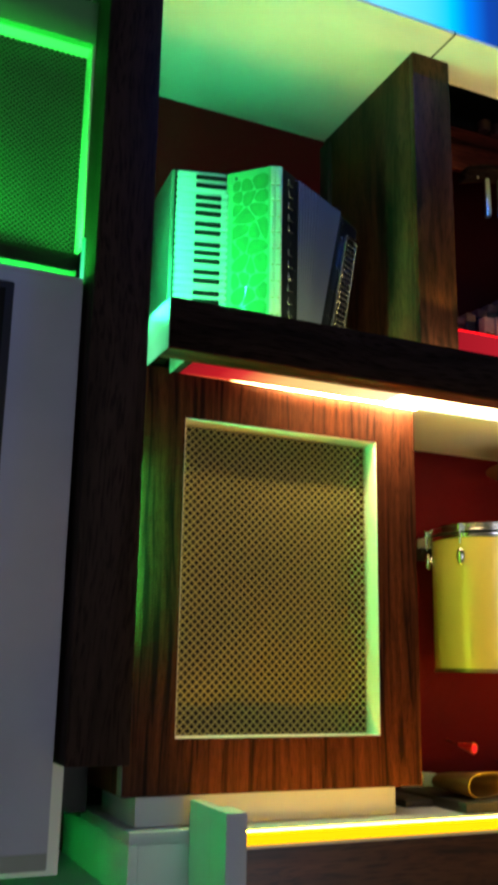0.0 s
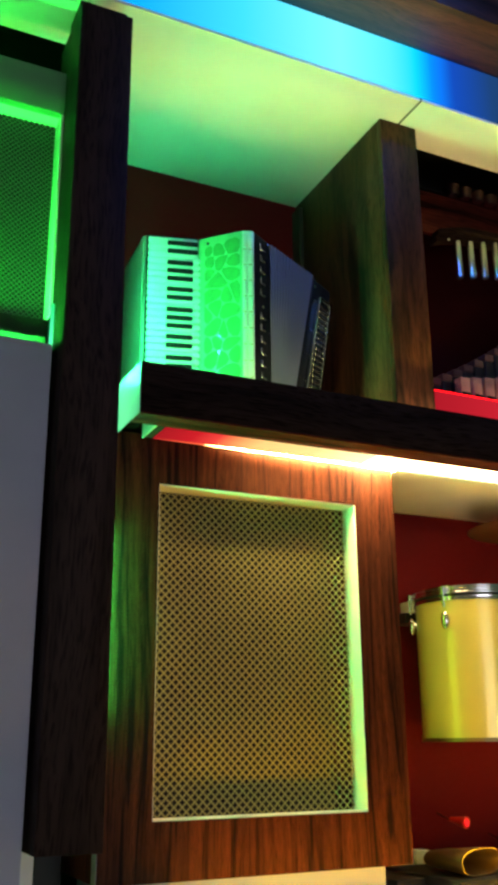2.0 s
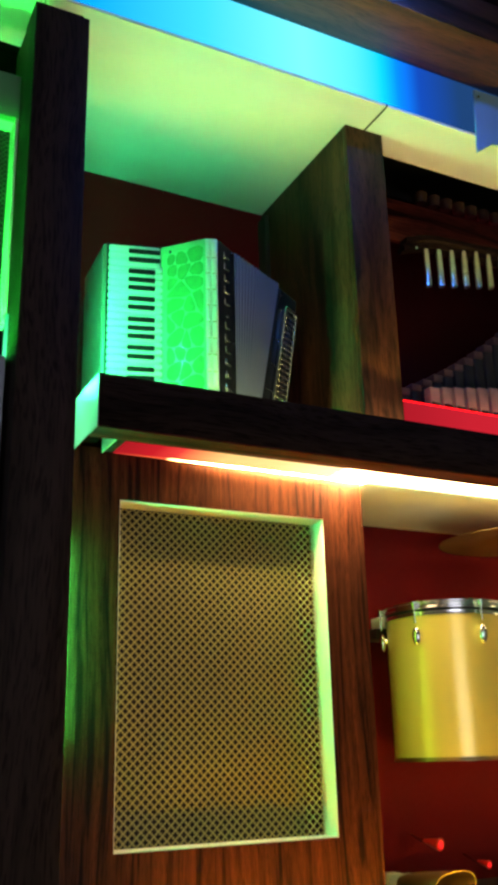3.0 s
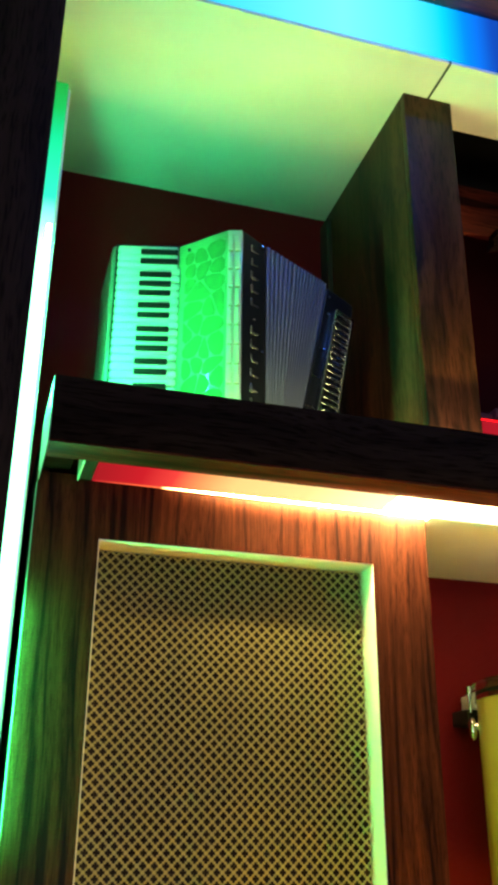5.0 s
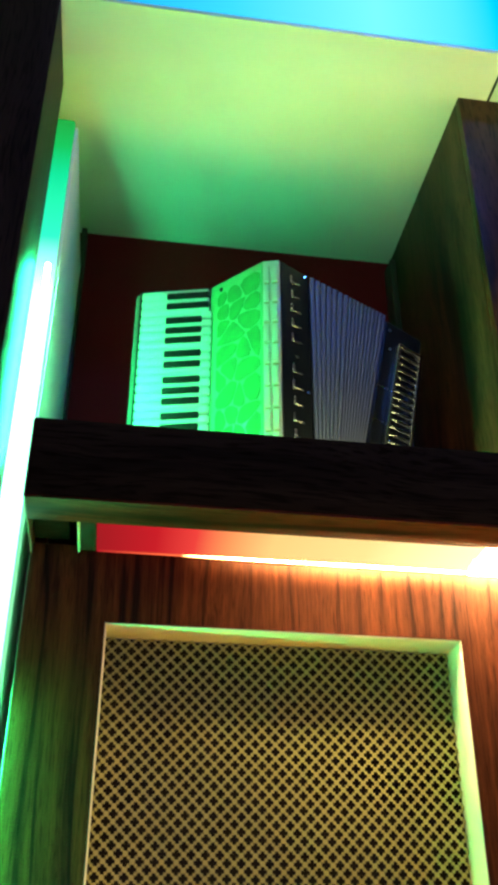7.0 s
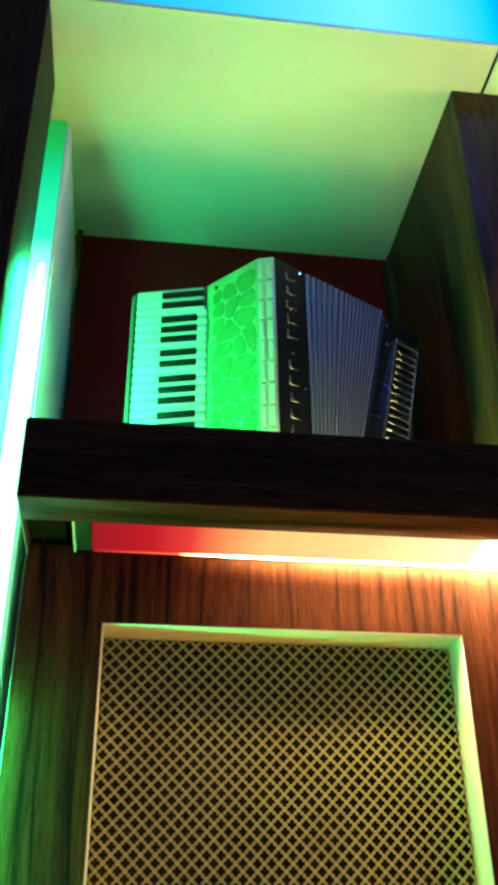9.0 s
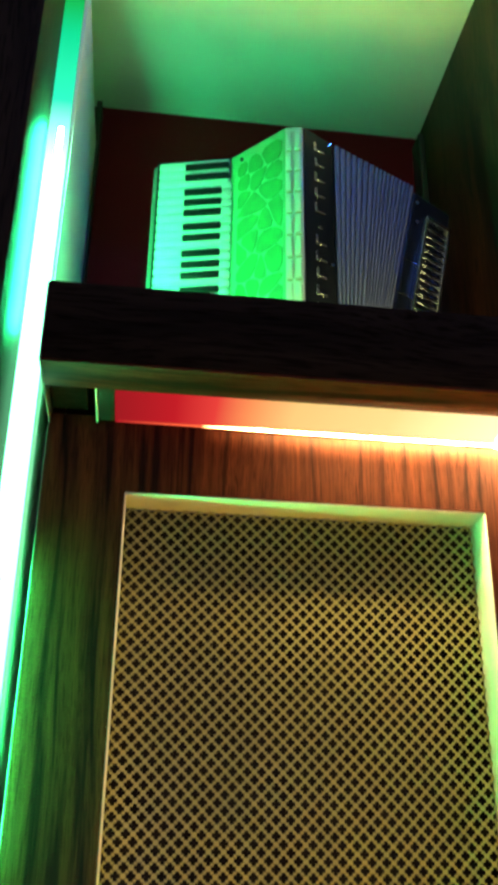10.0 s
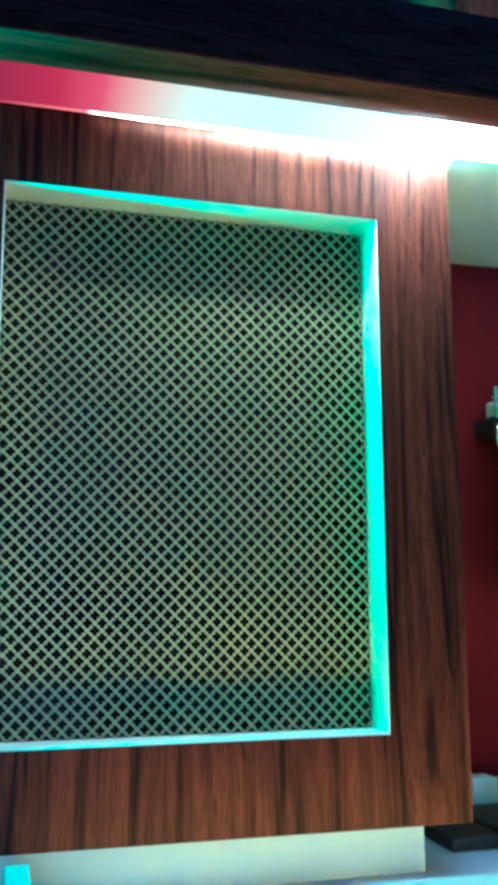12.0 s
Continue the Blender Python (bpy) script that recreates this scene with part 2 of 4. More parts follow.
U_TUBE = glow("blue_led", [(0, (0.04, 0.18, 1)), (1, (0.04, 0.18, 1))], BLUE_TUBE)
G_LOW = glow("low_green_fill", [(0, (0.005, 1, 0.09)), (1, (0.005, 1, 0.09))], LOW_TUBE)
FILL_W = glow("cool_fill_light", [(0, (0.9, 0.9, 1)), (1, (0.9, 0.9, 1))], ROOM_FILL)
G_BAY = glow("bay_green_led", [(0, (0.4, 1, 0.06)), (1, (0.4, 1, 0.06))], BAY_TUBE)
RED_L = glow("red_indicator_light", [(0, (1, 0.02, 0.02)), (1, (1, 0.02, 0.02))], 1.2)


# ---- builders ----
BASE = {}


def box(x0, x1, y0, y1, z0, z1, bevel=0.002, seg=2):
    bm = bmesh.new()
    bmesh.ops.create_cube(bm, size=1)
    for v in bm.verts:
        v.co = Vector((x0 + (v.co.x + 0.5) * (x1 - x0), y0 + (v.co.y + 0.5) * (y1 - y0), z0 + (v.co.z + 0.5) * (z1 - z0)))
    if bevel:
        bmesh.ops.bevel(bm, geom=bm.edges[:], offset=bevel, segments=seg, profile=0.5, affect="EDGES")
    return bm


def prism(poly, z0, z1, bevel=0.002, seg=2):
    """A flat outline in the plan, raised from z0 to z1 (numbers, or one for each corner)."""
    bm = bmesh.new()
    tops = z1 if isinstance(z1, (list, tuple)) else [z1] * len(poly)
    low = [bm.verts.new((x, y, z0)) for x, y in poly]
    up = [bm.verts.new((x, y, z)) for (x, y), z in zip(poly, tops)]
    bm.faces.new(low[::-1])
    bm.faces.new(up)
    k = len(poly)
    for a in range(k):
        b = (a + 1) % k
        bm.faces.new((low[a], low[b], up[b], up[a]))
    bmesh.ops.recalc_face_normals(bm, faces=bm.faces[:])
    if bevel:
        bmesh.ops.bevel(bm, geom=bm.edges[:], offset=bevel, segments=seg, profile=0.5, affect="EDGES")
    return bm


def lathe(cx, cy, profile, steps=48):
    """A turned body about an upright axis from (radius, z) pairs."""
    bm = bmesh.new()
    rings = []
    for r, z in profile:
        rings.append([bm.verts.new((cx + r * math.cos(2 * math.pi * a / steps), cy + r * math.sin(2 * math.pi * a / steps), z)) for a in range(steps)])
    for lo, hi in zip(rings, rings[1:]):
        for a in range(steps):
            b = (a + 1) % steps
            bm.faces.new((lo[a], lo[b], hi[b], hi[a]))
    bmesh.ops.recalc_face_normals(bm, faces=bm.faces[:])
    return bm


def rod(a, b, r, steps=14, r2=None):
    """A round bar from a to b with closed ends."""
    bm = bmesh.new()
    a, b = Vector(a), Vector(b)
    turn = (b - a).to_track_quat("Z", "Y").to_matrix().to_4x4()
    m = Matrix.Translation((a + b) / 2) @ turn
    bmesh.ops.create_cone(bm, cap_ends=True, segments=steps, radius1=r, radius2=r if r2 is None else r2, depth=(b - a).length, matrix=m)
    return bm


def joined(*meshes):
    out = bmesh.new()
    for bm in meshes:
        me = bpy.data.meshes.new("tmp")
        bm.to_mesh(me)
        bm.free()
        out.from_mesh(me)
        bpy.data.meshes.remove(me)
    return out


def link_mesh(name, bm, material, at, smooth=True):
    me = bpy.data.meshes.new(name)
    bmesh.ops.translate(bm, verts=bm.verts[:], vec=-Vector(at))
    bm.to_mesh(me)
    bm.free()
    me.materials.append(material)
    if smooth:
        me.polygons.foreach_set("use_smooth", [True] * len(me.polygons))
        me.set_sharp_from_angle(angle=radians(40))
    ob = new(name, me)
    return ob


def part(name, bm, material, parent, label="", smooth=True):
    """One mesh under a thing or a part; the numbers in bm are places in the room."""
    at = BASE[parent.name]
    ob = link_mesh(name, bm, material, at, smooth)
    ob.parent = parent
    BASE[ob.name] = at
    if label:
        ob["label"] = label
    return ob


def thing(name, at, label, category, group=""):
    ob = new(name)
    ob.location = at
    ob.empty_display_size = 0.05
    BASE[ob.name] = Vector(at)
    return tagged(ob, label, category, group)


def setting(name, bm, material, label, category):
    """A piece of the fixed room."""
    return tagged(link_mesh(name, bm, material, (0, 0, 0)), label, category, "", "structure")


# ---- plan ----
OX0, OX1, OZ0, OZ1 = 0.0, 0.5, 1.40, 2.09           # opening of the grille cabinet
PX0, PX1, PZ0, PZ1 = -0.11, 0.61, 1.288, 2.2        # its front
SH0, SH1 = 2.182, 2.296                             # thick shelf
CEILZ, BACK = 3.2, 0.46
COUNTER = 1.225
RIGHT = 2.4

# room shell
setting("floor", box(-3.2, 3.4, -4.4, 1.0, -0.05, 0.0, 0), FLOOR, "dark tiled floor of the room", "floor")
setting("ceiling", box(-3.2, 3.4, -4.4, 1.0, 3.62, 3.7, 0), BLACK, "dark ceiling of the room", "ceiling")
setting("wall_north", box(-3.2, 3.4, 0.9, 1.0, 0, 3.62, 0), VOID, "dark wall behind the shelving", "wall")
setting("wall_south", box(-3.2, 3.4, -4.5, -4.4, 0, 3.62, 0), ROOMW, "beige wall behind the viewer", "wall")
setting("wall_west", box(-3.3, -3.2, -4.4, 1.0, 0, 3.62, 0), ROOMW, "beige side wall", "wall")
setting("wall_east", box(3.4, 3.5, -4.4, 1.0, 0, 3.62, 0), ROOMW, "beige side wall", "wall")

# back walls of the bays
setting("wall_bay", box(-0.2, 0.64, BACK, BACK + 0.03, SH1, CEILZ, 0), RED_D, "dark maroon back wall of the accordion bay", "wall")
setting("wall_bay_right", box(0.64, RIGHT, BACK, BACK + 0.03, SH1, CEILZ + 0.3, 0), RED_SHADE, "red back wall of the pipe bay, shade in its colour", "wall")
setting("wall_bay_low", box(0.55, RIGHT, 0.365, 0.395, COUNTER, 2.24, 0), RED, "dark red back wall behind the drum", "wall")

# soffit over the bays
setting("soffit", box(-0.24, 0.6705, -0.15, BACK + 0.03, CEILZ, CEILZ + 0.012, 0.0015), CEIL, "white painted soffit board over the accordion", "soffit")
setting("soffit_right", box(0.6755, RIGHT, -0.15, 0.036, CEILZ, CEILZ + 0.012, 0.0015), CEIL, "white painted soffit board over the pipes", "soffit")
setting("soffit_left", box(-1.4, -0.243, -0.15, 0.04, CEILZ, CEILZ + 0.012, 0.0015), CEIL, "white painted soffit board lit green", "soffit")
setting("trim_joint", box(0.6708, 0.6752, -0.15, 0.03, CEILZ - 0.001, CEILZ + 0.01, 0), BLACK, "black filled joint between the soffit boards", "trim")
# black sheet put where the gap is only dark
setting("dark_gap_sheet", box(-1.4, RIGHT, 0.55, 0.57, CEILZ - 0.3, 3.62, 0), VOID, "black sheet standing in for the dark gap behind the soffit", "wall")
setting("soffit_beam", box(-1.6, RIGHT, -0.32, -0.152, 3.366, 3.5, 0.003), ROSE_H, "reddish brown wooden beam above the lit fascia", "beam")
setting("beam_upstand", box(-1.6, RIGHT, -0.34, -0.30, 3.5, 3.62, 0.002), DARK_H, "dark upper board over the beam", "beam")

fascia = thing("light_fascia", (0.3, -0.15, CEILZ), "glowing cyan and blue lit fascia strip along the soffit", "light strip")
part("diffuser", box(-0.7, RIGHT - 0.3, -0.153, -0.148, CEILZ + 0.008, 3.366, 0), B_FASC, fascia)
part("backing", box(-0.7, RIGHT - 0.3, -0.147, -0.135, CEILZ + 0.013, 3.366, 0), BLACK, fascia)

gusset = thing("fascia_bracket", (0.98, -0.2, 3.26), "thin pale bracket panel hanging below the lit fascia", "bracket")
plate = bmesh.new()
edge = [(0.975, 3.35), (0.962, 3.136), (1.02, 3.18), (1.25, 3.19), (1.25, 3.36)]
near, far = [[plate.verts.new((x, y, z)) for x, z in edge] for y in (-0.163, -0.157)]
plate.faces.new(near)
plate.faces.new(far[::-1])
for k in range(5):
    plate.faces.new((near[k], far[k], far[(k + 1) % 5], near[(k + 1) % 5]))
bmesh.ops.recalc_face_normals(plate, faces=plate.faces[:])
part("plate", plate, SHEET_LIT, gusset)
part("screw", rod((0.985, -0.168, 3.325), (0.985, -0.163, 3.325), 0.004, 10), SILVER, gusset)

# ---- accordion bay ----
shelf = thing("shelf", (0.3, 0.1, SH0), "thick dark wooden shelf with a deep front lip", "shelf")
part("lip", box(-0.108, RIGHT, -0.18, -0.115, SH0 + 0.004, SH1, 0.002), DARK_H, shelf)
part("lip_base", box(-0.107, RIGHT, -0.179, -0.115, SH0, SH0 + 0.0038, 0.0005), ROSE_R, shelf, "reddish brown veneered lip underside")
part("underside", box(-0.107, -0.058, -0.1148, -0.001, 2.207, 2.2278, 0.001), DARK_H, shelf)
part("board", box(-0.108, RIGHT, -0.115, BACK, 2.228, SH1, 0.001), DARK_H, shelf)
part("underside", box(0.612, RIGHT, -0.02, 0.364, 2.184, 2.2275, 0.001), EDGE, shelf, "cream painted underside")
part("end_cap", box(-0.1095, -0.108, -0.178, 0.02, SH0 + 0.002, SH1 - 0.002, 0), SIDE_E, shelf, "pale end edging lit green")

div = thing("divider", (0.66, 0.2, SH1), "upright reddish brown wooden divider between two bays", "divider")
part("front_edge", box(0.61, 0.729, -0.042, -0.022, SH1, CEILZ, 0.002), ROSE_SH, div)
part("side_panel", box(0.61, 0.628, -0.022, BACK, SH1, CEILZ, 0.001), ROSE_SH, div)
part("side_panel", box(0.711, 0.729, -0.022, BACK, SH1, CEILZ, 0.001), ROSE_SH, div)
part("corner_batten", box(0.596, 0.61, BACK - 0.05, BACK, SH1, CEILZ - 0.03, 0.001), BLACK, div)

side = thing("side_board", (-0.15, 0.25, COUNTER), "pale upright side board carrying the green light tube", "board")
part("board", box(-0.182, -0.125, 0.014, BACK, 1.42, 3.05, 0.002), WHITE, side)
part("lower_board", box(-0.182, -0.126, 0.2, BACK, 1.235, 1.42, 0.002), BLACK, side, "black lower board")
part("corner_batten", box(-0.132, -0.12, BACK - 0.05, BACK, SH1, CEILZ - 0.03, 0.001), BLACK, side)
tube = thing("light_tube", (-0.15, 0.0, 1.6), "glowing green-white LED light tube standing upright", "light tube")
part("diffuser", box(-0.178, -0.13, -0.004, 0.008, 1.6, 3.05, 0.004), G_TUBE, tube)
# rods added in front of the diffuser, far brighter, to light the surroundings
part("rod", rod((-0.139, -0.014, 1.62), (-0.139, -0.014, 1.98), 0.004, 12), G_ROD, tube, "rod added to cast the tube's green light")
part("rod", rod((-0.139, -0.026, 2.31), (-0.139, -0.026, 2.68), 0.004, 12), G_ROD2, tube, "rod added to cast the tube's green light")
part("clip", box(-0.141, -0.137, -0.0225, -0.0045, 2.676, 2.682, 0.0005), SILVER, tube)
part("channel", box(-0.18, -0.131, 0.0085, 0.0135, 1.59, 3.045, 0.001), SILVER, tube, "aluminium mounting channel")
part("end_cap", box(-0.178, -0.126, -0.011, 0.008, 1.585, 1.5995, 0.001), BLACK, tube)

post = thing("post", (-0.217, -0.12, 1.37), "tall dark brown square wooden post", "post")
part("shaft", box(-0.277, -0.159, -0.2, -0.02, 1.37, 3.122, 0.002), DARK, post)
part("cap", box(-0.272, -0.172, -0.195, -0.03, 3.122, 3.13, 0.001), DARK, post)
part("hanger", box(-0.262, -0.2, -0.12, -0.03, 3.13, CEILZ, 0.001), DARK, post)

# tube under the shelf
wt = thing("light_tube", (0.25, -0.035, 2.2), "LED light tube under the shelf, red turning cream", "light tube")
part("diffuser", box(-0.02, 0.514, -0.112, -0.0555, 2.19, 2.226, 0.001), W_TUBE, wt)
part("diffuser", box(-0.02, 0.514, -0.0465, -0.004, 2.19, 2.226, 0.001), W_TUBE, wt)
# added emitters: the diffusers alone are too dim to light the cabinet
part("lens", box(-0.018, 0.512, -0.053, -0.049, 2.196, 2.1975, 0.0), W_LENS, wt, "hidden emitter added to light wood and grille")
part("wall_lens", box(-0.018, 0.512, -0.0125, -0.0095, 2.1882, 2.1898, 0.0), W_NEAR, wt, "thin emitter added to light the wood's top")
part("connector", box(-0.042, -0.0205, -0.112, -0.006, 2.19, 2.226, 0.002), BLACK, wt)
part("end_clip", box(-0.0455, -0.0425, -0.108, -0.006, 2.187, 2.226, 0.0008), EDGE, wt, "small pale end clip")
wt2 = thing("light_tube", (1.3, -0.04, 2.2), "bright warm white LED light tube under the shelf", "light tube")
part("diffuser", box(0.516, RIGHT - 0.2, -0.112, -0.02, 2.188, 2.226, 0.004), W_TUBE2, wt2)
part("lens", box(0.518, 0.622, -0.054, -0.048, 2.1862, 2.1878, 0), W_LENS2, wt2, "emitter added to light the wood below")
part("wall_lens", box(0.518, 0.612, -0.0125, -0.0095, 2.1868, 2.1886, 0), W_NEAR2, wt2)
part("end_block", box(0.516, 0.62, -0.0198, -0.004, 2.189, 2.226, 0), WHITE, wt2)

# ---- grille cabinet ----
cab = thing("cabinet", (0.25, 0.15, PZ0), "rosewood veneered cabinet with a large perforated grille", "cabinet")
part("stile", box(PX0, OX0, 0.0, 0.02, PZ0, PZ1, 0.0), ROSE, cab)
part("stile", box(OX1, PX1, 0.0, 0.02, PZ0, PZ1, 0.0), ROSE, cab)
part("top_rail", box(OX0, OX1, 0.0, 0.02, OZ1, PZ1, 0.0), ROSE, cab)
part("bottom_rail", box(OX0, OX1, 0.0, 0.02, PZ0, OZ0, 0.0), ROSE, cab)
part("side_panel", box(PX0, PX0 + 0.018, 0.02, 0.36, PZ0, 2.226, 0.001), ROSE, cab)
part("side_panel", box(PX1 - 0.018, PX1, 0.02, 0.36, PZ0, 2.226, 0.001), ROSE, cab)
part("edge_band", box(PX0 - 0.0015, PX0, 0.002, 0.03, PZ0, 2.18, 0), SIDE_E, cab, "pale edge band lit green")
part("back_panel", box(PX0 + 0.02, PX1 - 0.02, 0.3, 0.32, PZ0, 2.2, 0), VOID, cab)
part("bottom_panel", box(PX0 + 0.02, PX1 - 0.02, 0.02, 0.3, PZ0, PZ0 + 0.018, 0), DARK, cab)
GY = 0.056
lin = part("lining", box(OX1 - 0.002, OX1 + 0.004, 0.0015, GY + 0.004, OZ0, OZ1, 0.0008), EDGE, cab, "cream painted reveal edge")
part("lining", box(OX0 - 0.004, OX0 + 0.002, 0.0015, GY + 0.004, OZ0, OZ1, 0.0008), EDGE, cab, "cream painted reveal edge")
part("lining", box(OX0, OX1, 0.0015, GY + 0.004, OZ1 - 0.002, OZ1 + 0.004, 0.0008), EDGE, cab, "cream painted reveal edge")
part("lining", box(OX0, OX1, 0.0015, GY + 0.004, OZ0 - 0.004, OZ0 + 0.002, 0.0008), EDGE, cab, "cream painted reveal edge")


def perforated(x0, x1, z0, z1, y, nx, nz):
    """A sheet pierced with rows of four-lobed holes set diamondwise."""
    px, pz = (x1 - x0) / nx, (z1 - z0) / nz
    L, w = 0.322, 0.146
    ring = []
    for q in range(4):
        c, s_ = (1, 0, -1, 0)[q], (0, 1, 0, -1)[q]
        for u, v in ((0.5, 0), (0.25, 0.25), (w, w), (L, w), (L, -w), (w, L)):
            ring.append((u * c - v * s_, u * s_ + v * c))
    verts, faces = [], []
    for half in (0, 1):
        for i in range(nx + half):
            for j in range(nz + half):
                cx, cz = x0 + (i + 0.5 - 0.5 * half) * px, z0 + (j + 0.5 - 0.5 * half) * pz
                k = len(verts)
                verts += [(min(x1, max(x0, cx + u * px)), y, min(z1, max(z0, cz + v * pz))) for u, v in ring]
                for q in range(4):
                    o, nx_ = k + 6 * q, k + 6 * ((q + 1) % 4)
                    faces += [(o, o + 3, o + 4), (o, o + 1, o + 2, o + 3), (o + 1, nx_, o + 5, o + 2)]
    bm = bmesh.new()
    vs = [bm.verts.new(v) for v in verts]
    for f in faces:
        bm.faces.new([vs[a] for a in f])
    bmesh.ops.remove_doubles(bm, verts=bm.verts[:], dist=0.0002)
    bmesh.ops.dissolve_degenerate(bm, edges=bm.edges[:], dist=0.0001)
    bmesh.ops.recalc_face_normals(bm, faces=bm.faces[:])
    return bm


sheet = part("grille", perforated(OX0 + 0.002, OX1 - 0.002, OZ0 + 0.002, OZ1 - 0.002, GY, 27, 37), METAL_S, cab, "champagne coloured perforated metal sheet", smooth=False)
sol = sheet.modifiers.new("thickness", "SOLIDIFY")
sol.thickness, sol.offset = 0.0015, 0

plinth = thing("plinth", (0.24, 0.1, COUNTER), "low white plinth carrying the grille cabinet", "plinth")
part("front_board", box(-0.07, 0.556, 0.03, 0.048, COUNTER, PZ0, 0.0015), COOL_W, plinth)
part("end_board", box(-0.07, -0.052, 0.049, 0.28, COUNTER, PZ0, 0.0015), COOL_W, plinth)
part("end_board", box(0.538, 0.556, 0.049, 0.28, COUNTER, PZ0, 0.0015), COOL_W, plinth)

# ---- counter ----
counter = thing("counter", (1.0, 0.1, 0), "white topped counter over a dark wooden front", "counter")
part("top", box(0.0585, RIGHT, -0.125, 0.364, COUNTER - 0.025, COUNTER, 0.002), COOL_W, counter)
part("end_top", box(-0.095, 0.0575, -0.016, 0.364, COUNTER - 0.025, COUNTER, 0.002), COOL_W, counter)
part("front", box(0.06, RIGHT, -0.11, -0.09, 0.0, COUNTER - 0.025, 0.002), ROSE_H, counter, "dark wooden front board")
part("end_panel", box(-0.095, -0.075, -0.015, 0.52, 0.0, COUNTER - 0.025, 0.0015), COOL_W, counter)
part("end_front", box(-0.075, 0.06, -0.015, 0.0, 0.0, COUNTER - 0.025, 0.0015), COOL_W, counter)
ys = thing("light_strip", (1.2, -0.1, COUNTER), "glowing yellow LED strip along the counter's front edge", "light strip")
part("diffuser", box(0.078, RIGHT - 0.3, -0.14, -0.1255, COUNTER - 0.016, COUNTER + 0.009, 0.004, 3), Y_TUBE, ys)
part("lens", box(0.082, RIGHT - 0.31, -0.136, -0.1275, COUNTER + 0.009, COUNTER + 0.0105, 0), Y_LENS, ys, "bright upper lens")
fin = thing("fin_board", (0.05, -0.1, 0.0), "white upright fin board in front of the counter", "board")
part("board", box(0.031, 0.074, -0.207, -0.127, 0.0, 1.282, 0.0015), COOL_W, fin)
part("upper_board", box(0.031, 0.0575, -0.127, -0.017, 0.0, 1.282, 0.0015), COOL_W, fin)
ledge = thing("ledge", (-0.5, 0.0, 0.0), "low white ledge lit green", "ledge")
part("top", box(-1.4, -0.0965, -0.35, 0.8, 1.075, 1.1, 0.002), COOL_W, ledge)
part("front", box(-1.4, -0.0965, -0.33, -0.31, 0, 1.075, 0.002), COOL_W, ledge)

# unseen fill light added low in front, out of view
ls = thing("floor_fill", (0.6, -0.8, 0.0), "unseen cream floor panel added as fill light", "floor light")
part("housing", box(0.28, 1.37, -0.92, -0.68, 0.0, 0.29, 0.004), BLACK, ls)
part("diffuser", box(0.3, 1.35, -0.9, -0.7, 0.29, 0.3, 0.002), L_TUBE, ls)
# blue light added out of view for the bellows and divider front
bt = thing("light_tube", (-0.1, -0.36, 3.45), "unseen blue tube added in front of the beam", "light tube")
part("diffuser", box(0.45, 0.65, -0.565, -0.535, 3.44, 3.465, 0.005), U_TUBE, bt)
part("bracket", box(0.53, 0.56, -0.5345, -0.3205, 3.44, 3.465, 0.002), BLACK, bt)
sl = thing("light_tube", (1.2, -0.1, SH1), "LED tube lying behind the shelf lip, green turning cream", "light tube")
part("diffuser", box(-0.08, 1.3, -0.084, -0.064, SH1, SH1 + 0.018, 0.004), S_TUBE, sl)
# row and skewed flange added unseen, to shape light on the soffit
part("led_row", box(-0.07, 1.2, -0.1082, -0.1072, SH1 + 0.003, SH1 + 0.0045, 0), S_ROW, sl)
part("channel", joined(box(-0.08, 1.25, -0.1125, -0.0955, SH1, SH1 + 0.0025, 0), box(-0.08, 1.25, -0.1135, -0.1127, SH1, SH1 + 0.013, 0), prism([(-0.08, -0.1021), (1.25, -0.0925), (1.25, -0.0917), (-0.08, -0.1013)], SH1, SH1 + 0.033, 0)), BLACK, sl, "unseen black flange added to cut the row's light")
part("end_cap", box(-0.09, -0.0805, -0.084, -0.064, SH1, SH1 + 0.018, 0.001), BLACK, sl)

# ---- bay beyond the post ----
LY = -0.09
lc = thing("cabinet", (-0.6, 0.0, 2.33), "wall cabinet with a perforated grille lit green", "cabinet")
part("top_rail", box(-1.2, -0.2775, LY, LY + 0.02, 2.9, 3.01, 0.001), RAIL_LIT, lc, "upper rail with green light in its colour")
part("top_panel", box(-1.2, -0.2775, LY + 0.021, 0.2, 2.99, 3.01, 0.001), DARK, lc)
part("bottom_rail", box(-1.2, -0.2775, LY + 0.04, LY + 0.056, 2.325, 2.408, 0.001), VOID, lc, "black lower rail")
part("lining", box(-1.2, -0.2775, LY + 0.02, LY + 0.06, 2.9, 2.906, 0.001), EDGE, lc)
part("lining", box(-0.284, -0.2775, LY + 0.002, LY + 0.06, 2.408, 2.9, 0.001), EDGE, lc)
part("back_panel", box(-1.2, -0.2775, LY + 0.066, LY + 0.076, 2.36, 2.99, 0), VOID, lc)
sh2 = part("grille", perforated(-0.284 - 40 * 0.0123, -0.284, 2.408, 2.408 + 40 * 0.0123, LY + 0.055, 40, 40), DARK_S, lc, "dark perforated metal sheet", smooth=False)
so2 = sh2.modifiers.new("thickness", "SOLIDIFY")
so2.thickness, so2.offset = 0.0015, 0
lt = thing("light_tube", (-0.75, -0.13, 2.312), "green LED tube lying on top of the grey panel", "light tube")
part("diffuser", box(-1.2, -0.3, -0.137, -0.122, 2.3125, 2.3182, 0.002), G_LEFT, lt)
part("end_cap", box(-0.2995, -0.294, -0.137, -0.122, 2.3125, 2.3182, 0.001), BLACK, lt)
